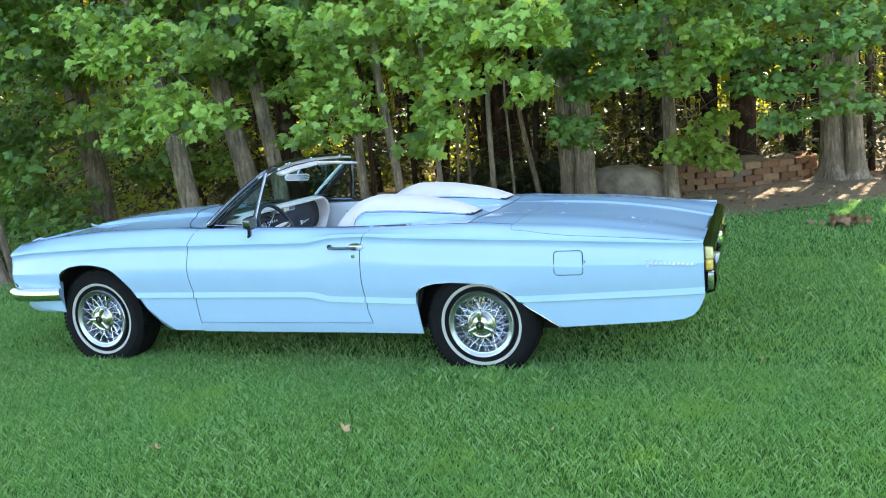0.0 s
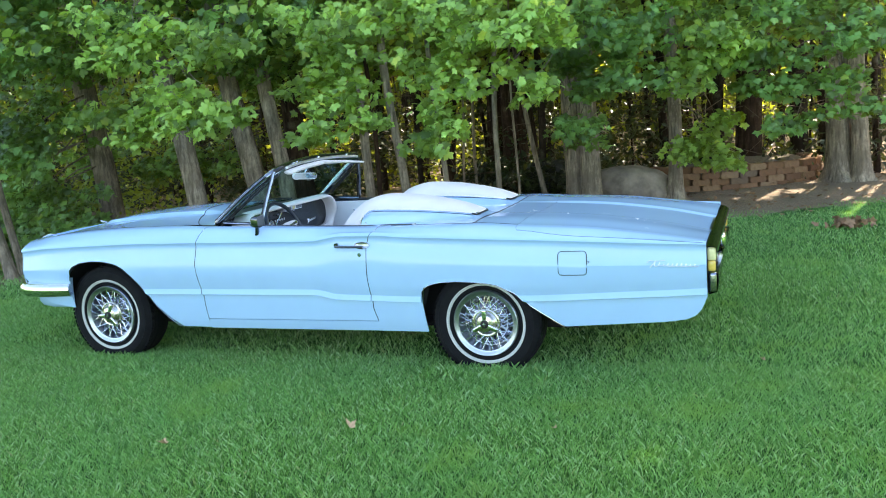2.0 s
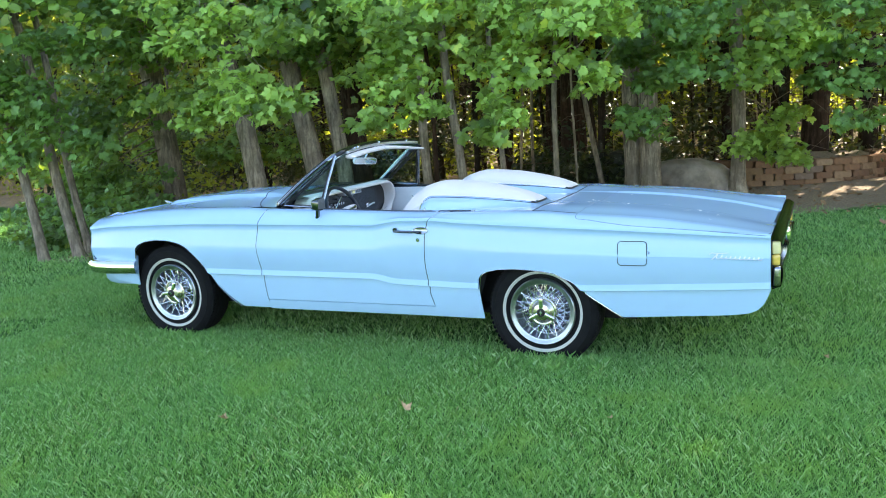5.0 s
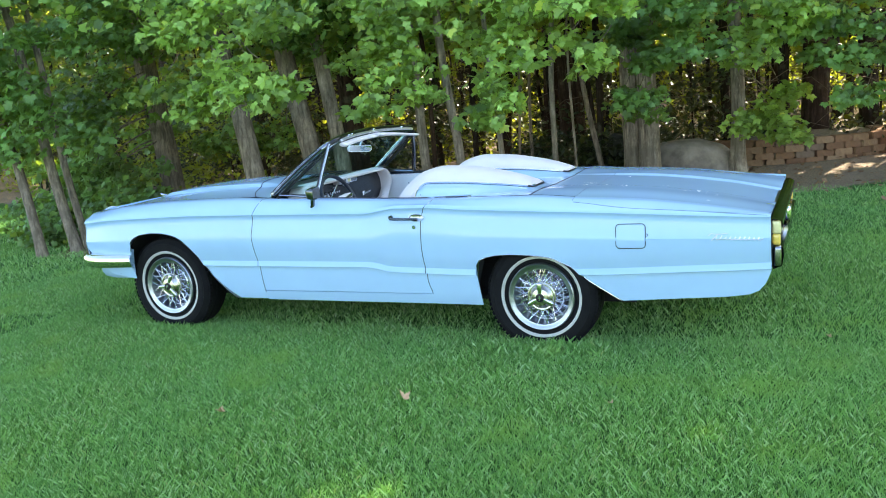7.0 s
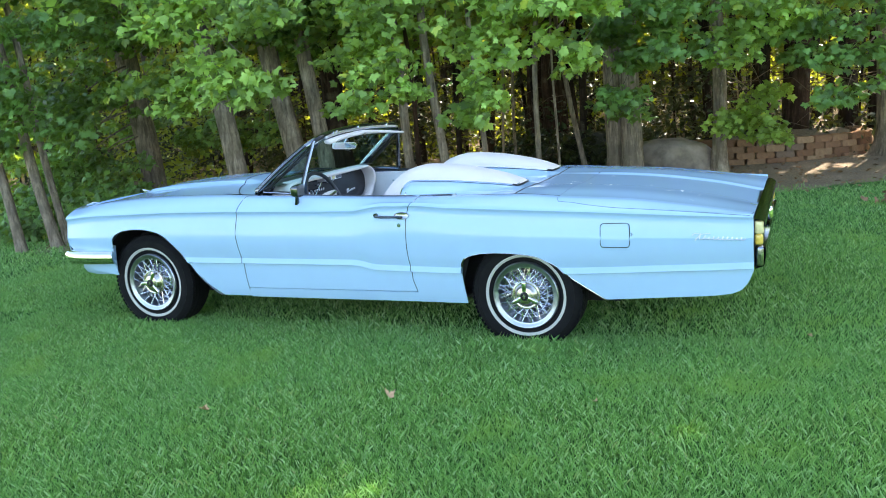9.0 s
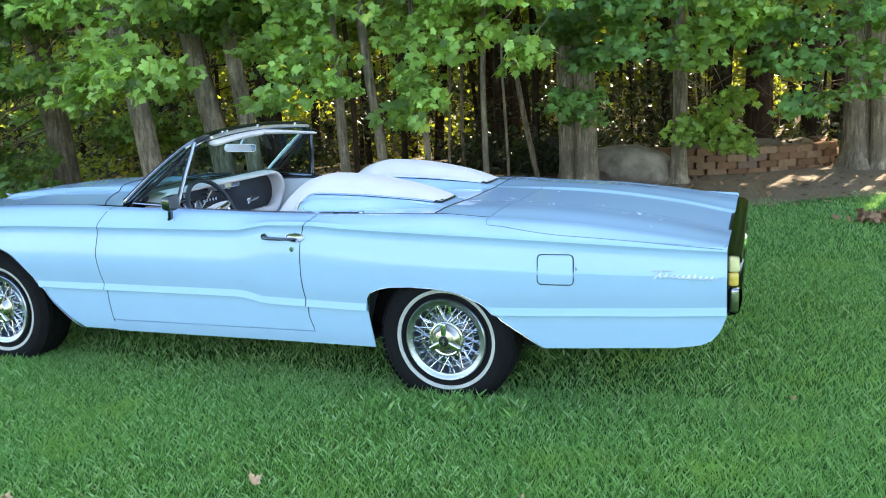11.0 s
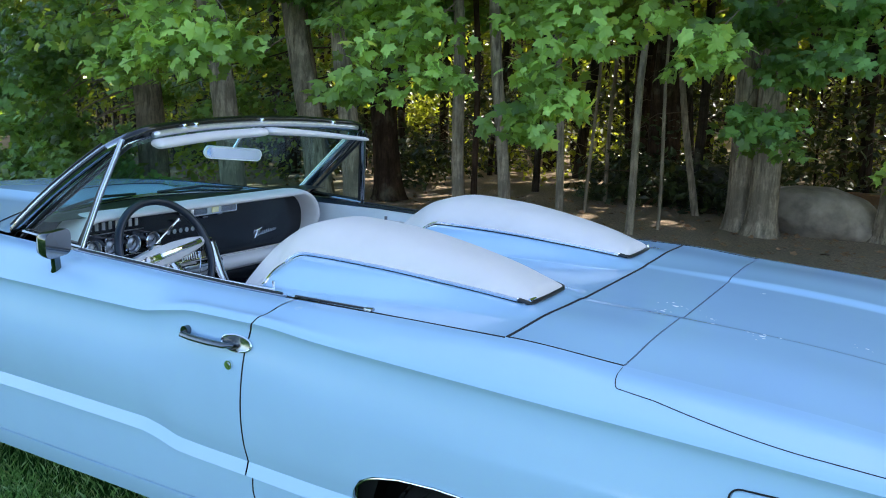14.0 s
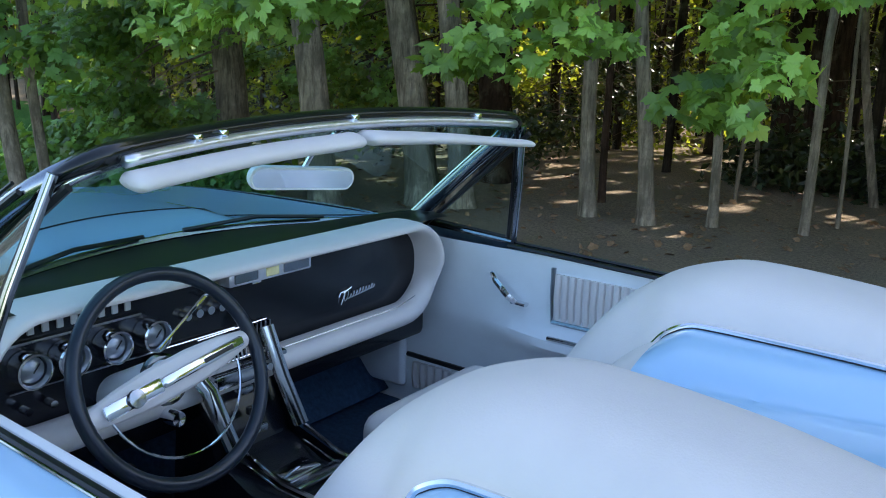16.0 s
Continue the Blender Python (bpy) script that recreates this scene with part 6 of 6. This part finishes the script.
def strip(points, width, depth):
    """A flat bright bar along points, broad in y, with rounded edges."""
    rows = []
    for p in points:
        rows.append([Vector(p) + Vector((depth * math.sin(a), width * math.cos(a), 0.4 * depth * math.sin(a))) for a in np.linspace(0, 2 * math.pi, 12, endpoint=False)])
    g = grid(rows, True)
    return g[0], g[1] + [tuple(range(11, -1, -1)), tuple(range(len(g[0]) - 12, len(g[0])))]


for line in ([(-1.80, 0.0, 0.825), (-1.76, 0.012, 0.705), (-1.715, 0.03, 0.59)], [(-1.80, -0.235, 0.80), (-1.76, -0.205, 0.735), (-1.715, -0.178, 0.60)]):
    part("console_edge", strip(line, 0.022, 0.012), MID_CHROME, console, "broad chrome console edge")
    part("edge_groove", strip([(p[0] + 0.012, p[1], p[2] + 0.004) for p in line], 0.003, 0.002), BLACK, console)
for s in (-1, 1):
    part("console_rail", tube([(-1.735, -0.035 + s * 0.097, 0.568), (-1.62, -0.035 + s * 0.097, 0.532), (-1.1, -0.035 + s * 0.097, 0.525)], 0.006, 6), CHROME, console)
part("radio", box(-1.835, -1.80, -0.07, 0.07, 0.70, 0.75, 0.006), DARK_CHROME, console)
part("heater_grille", join(*[box(-1.858, -1.845, -0.06 + 0.014 * k, -0.054 + 0.014 * k, 0.79, 0.82, 0.0015, 1) for k in range(9)]), DARK_CHROME, dash)
part("console_plate", box(-1.55, -1.40, -0.05, 0.06, 0.517, 0.524, 0.003), DARK_CHROME, console)
for k, (w, mat) in enumerate(((0.05, DARK_CHROME), (0.03, BLACK), (0.045, DARK_CHROME))):
    part("console_switch", box(-1.785 + 0.025 * k, -1.772 + 0.025 * k, -0.09 - 0.5 * w, -0.09 + 0.5 * w, 0.685 - 0.04 * k, 0.705 - 0.04 * k, 0.004), mat, console)
for y in (-0.155, 0.02):
    part("console_bead", tube([(-1.70, y, 0.556), (-1.6, y, 0.534), (-1.2, y, 0.53)], 0.003, 6), CHROME, console)
part("shift_plate", box(-1.66, -1.60, -0.12, -0.02, 0.534, 0.541, 0.003), CHROME, console)
part("ash_tray", box(-1.60, -1.56, -0.13, 0.03, 0.527, 0.536, 0.004), DARK_CHROME, console)
for k in range(9):
    part("grille_bar", tube([(-1.79, -0.17 + 0.012 * k, 0.80), (-1.785, -0.17 + 0.012 * k, 0.775)], 0.0025, 6), CHROME, console)
for z in (0.84, 0.765):
    part("console_trim", tube([(-1.80, -0.20, z), (-1.80, 0.0, z + 0.004)], 0.0022, 6), CHROME, console)
part("radio_face", box(-1.80, -1.775, -0.17, -0.03, 0.715, 0.75, 0.004), MID_CHROME, console)
for y in (-0.185, -0.02):
    part("radio_knob", tube([(-1.79, y, 0.732), (-1.765, y, 0.737)], 0.009, 12), CHROME, console)
for k in range(3):
    part("under_dash_knob", tube([(-1.85, -0.62 + 0.05 * k, 0.79), (-1.825, -0.62 + 0.05 * k, 0.79)], 0.008, 10), CHROME, dash)
part("pedal_rod", tube([(-1.98, -0.30, 0.40), (-2.02, -0.33, 0.66)], 0.005, 6), CHROME, console)
part("accelerator", box(-2.02, -1.98, -0.30, -0.24, 0.36, 0.50, 0.01), BLACK, console)

# seats
for s in (-1, 1):
    seat = part("front_seat", box(-1.66 if s > 0 else -1.52, -1.02, s * 0.42 - 0.26, s * 0.42 + 0.26, 0.44, 0.59 if s > 0 else 0.565, 0.055, 5), VINYL, car, "white vinyl bucket seat")
    part("seat_back", box(-1.16, -0.95, s * 0.40 - 0.235, s * 0.40 + 0.235, 0.55, 0.80, 0.05, 5), VINYL, seat)
    part("seat_base", box(-1.5, -1.05, s * 0.40 - 0.22, s * 0.40 + 0.22, 0.335, 0.45, 0.02), BLACK, seat)


# inner door trim
def inner_door(turn, door):
    rows = []
    for x in np.linspace(-2.12, -0.80, 40):
        arm = 0.07 * smooth((x + 1.75) / 0.35) * 1.0
        rows.append([(x, 0.765 + 0.0 * arm, 0.915), (x, 0.772, 0.86), (x, 0.775, 0.76), (x, 0.77 - 0.2 * arm, 0.715), (x, 0.765 - arm, 0.69), (x, 0.765 - arm, 0.665), (x, 0.77 - 0.4 * arm, 0.63), (x, 0.775, 0.60), (x, 0.77, 0.335)])
    p = part("door_trim", turn(mirrored(grid(rows))), VINYL_DOOR, door, "pale vinyl inner door trim", sharp=50)
    for k in range(14):
        x = -1.43 + 0.0225 * k
        part("pleat", turn(mirrored(tube([(x, 0.769, 0.735), (x, 0.762, 0.80), (x, 0.766, 0.868)], 0.011, 8))), VINYL, p)
    part("trim_frame", turn(mirrored(tube([(-1.10, 0.76, 0.726), (-1.443, 0.762, 0.726), (-1.445, 0.760, 0.80), (-1.447, 0.764, 0.885)], 0.007, 6))), DARK_CHROME, p)
    part("door_pull", turn(mirrored(join(tube([(-1.645, 0.75, 0.84), (-1.62, 0.735, 0.82), (-1.575, 0.73, 0.785), (-1.555, 0.745, 0.765)], [0.006, 0.011, 0.012, 0.008], 8), tube([(-1.57, 0.75, 0.765), (-1.52, 0.745, 0.765)], 0.012, 10, flat=0.6)))), CHROME, p, "chrome door pull")
    part("arm_vent", turn(mirrored(box(-1.42, -1.30, 0.69, 0.70, 0.695, 0.705, 0.002))), DARK_CHROME, p)
    part("kick_strip", turn(mirrored(tube([(-1.96, 0.755, 0.51), (-1.45, 0.755, 0.506)], 0.008, 6))), BLACK, p)
    for k in range(12):
        x = -1.93 + 0.03 * k
        part("lower_pleat", turn(mirrored(tube([(x, 0.768, 0.40), (x, 0.762, 0.44), (x, 0.766, 0.485)], 0.014, 8))), VINYL, p)


inner_door(lambda g: g, doors["near"])
inner_door(mirrored, doors["far"])
for s in (-1, 1):
    part("kick_panel", box(-2.16, -1.96, s * 0.745 - 0.02, s * 0.745 + 0.015, 0.40, 0.62, 0.015, 3), VINYL_DOOR, car)

# sun visors, inside mirror and header fittings
for s, y0, y1 in ((-1, -0.58, -0.012), (1, 0.012, 0.60)):
    rows = []
    for t in (0, 0.0005, 0.008, 0.025, 0.05, 0.15, 0.3, 0.45, 0.6, 0.75, 0.88, 0.95, 0.98, 0.994, 0.9995, 1):
        y = y0 + (y1 - y0) * t
        c = screen_top(y / 0.648) + Vector((0.060, 0, (-0.032 if s < 0 else -0.03 - 0.02 * t)))
        e = {0: 0.01, 0.0005: 0.3, 0.9995: 0.3, 0.008: 0.6, 0.994: 0.6, 1: 0.01}.get(t, 1.0) * (1 if s < 0 else 1 - 0.45 * t)
        rows.append([c + Vector((0.038 * e ** 0.5 * math.cos(a) + 0.010, 0, e * 0.016 * math.sin(a) - 0.002 * math.cos(a) + 0.0012 * math.sin(40 * t))) for a in np.linspace(0, 2 * math.pi, 16, endpoint=False)])
    part("sun_visor", grid(rows, True), VINYL, screen, "white padded sun visor", sharp=0)
for y in (-0.42, -0.36, 0.0, 0.42):
    part("header_latch", join(box(*(lambda c: (c.x + 0.03, c.x + 0.062, y - 0.009, y + 0.009, c.z + 0.004, c.z + 0.02))(screen_top(y / 0.648)), 0.005)), CHROME, screen)
def mirror_shell():
    """A shallow shell with round ends."""
    rows = [[(x, y * k, -0.002 + (z + 0.002) * k) for y, z in rounded(-0.135, 0.135, -0.027, 0.023, 0.0245, 6)] for x, k in ((-0.02, 0.5), (-0.018, 0.8), (-0.010, 0.96), (0.004, 1.0), (0.010, 0.985), (0.0105, 0.95))]
    return join(grid(rows, True), fan(rows[0]), fan(rows[-1]))


rear_view = part("inside_mirror", moved(mirror_shell(), pose(-1.64, -0.035, 1.204, -5, 8, -11)), VINYL_DOOR, screen, "pale inside mirror")
part("mirror_glass", moved(fan([(0.0108, y, z) for y, z in rounded(-0.128, 0.128, -0.022, 0.018, 0.0195, 6)]), pose(-1.64, -0.035, 1.204, -5, 8, -11)), simple("aged_mirror", (0.85, 0.88, 0.92), 0.06, 1.0, 0.05), rear_view)
part("mirror_stem", tube([(-1.645, -0.03, 1.215), (-1.62, -0.02, 1.26), (-1.56, 0, 1.31)], 0.006, 8), CHROME, rear_view)
for y0, y1 in ((-0.50, -0.08), (0.05, 0.48)):
    part("wiper", tube([(screen_base(y0 / 0.755).x + 0.0, y0, screen_base(y0 / 0.755).z + 0.018), (screen_base((y0 + y1) / 1.51).x + 0.02, (y0 + y1) / 2, screen_base((y0 + y1) / 1.51).z + 0.035), (screen_base(y1 / 0.755).x + 0.01, y1, screen_base(y1 / 0.755).z + 0.022)], 0.006, 6), BLACK, screen, "black wiper")


# bird droppings on the deck
SPLAT = simple("dried_white_splat", (0.72, 0.75, 0.76), 0.8, 0, 0.2, 90)


def dropping(x, y, size, count, seed):
    """A cluster of dried dabs lying on the deck."""
    rng = random.Random(seed)
    top = new("bird_dropping")
    top.location = (x, y, deck_z(x, y))
    for k in range(count):
        cx, cy = x + rng.gauss(0, 2.6 * size) * (k > 0), y + rng.gauss(0, 2.2 * size) * (k > 0)
        r = size * (1.0 if k == 0 else rng.uniform(0.2, 0.5))
        ring = [(cx + r * rng.uniform(0.6, 1.3) * math.cos(a), cy + 0.7 * r * rng.uniform(0.6, 1.3) * math.sin(a)) for a in np.linspace(0, 2 * math.pi, 9, endpoint=False)]
        dab = [(cx, cy, deck_z(cx, cy) + 0.0016)] + [(px, py, deck_z(px, py) + 0.0006) for px, py in ring]
        part("dab", moved((dab, [(0, i + 1, (i + 1) % 9 + 1) for i in range(9)]), Matrix.Translation(-top.location)), SPLAT, top, sharp=0)
    tagged(top, "dried white bird dropping spattered on the blue deck", "dropping")


for k, (x, y, size, count) in enumerate(((0.165, -0.17, 0.010, 7), (0.15, -0.25, 0.007, 6), (0.43, -0.34, 0.009, 12), (0.28, -0.23, 0.005, 5), (0.30, -0.30, 0.006, 4), (0.87, -0.34, 0.012, 10), (0.80, -0.40, 0.006, 5), (0.97, -0.66, 0.006, 6), (0.99, -0.44, 0.006, 4), (0.66, -0.18, 0.006, 5), (0.34, 0.20, 0.005, 4))):
    dropping(x, y, size, count, k)
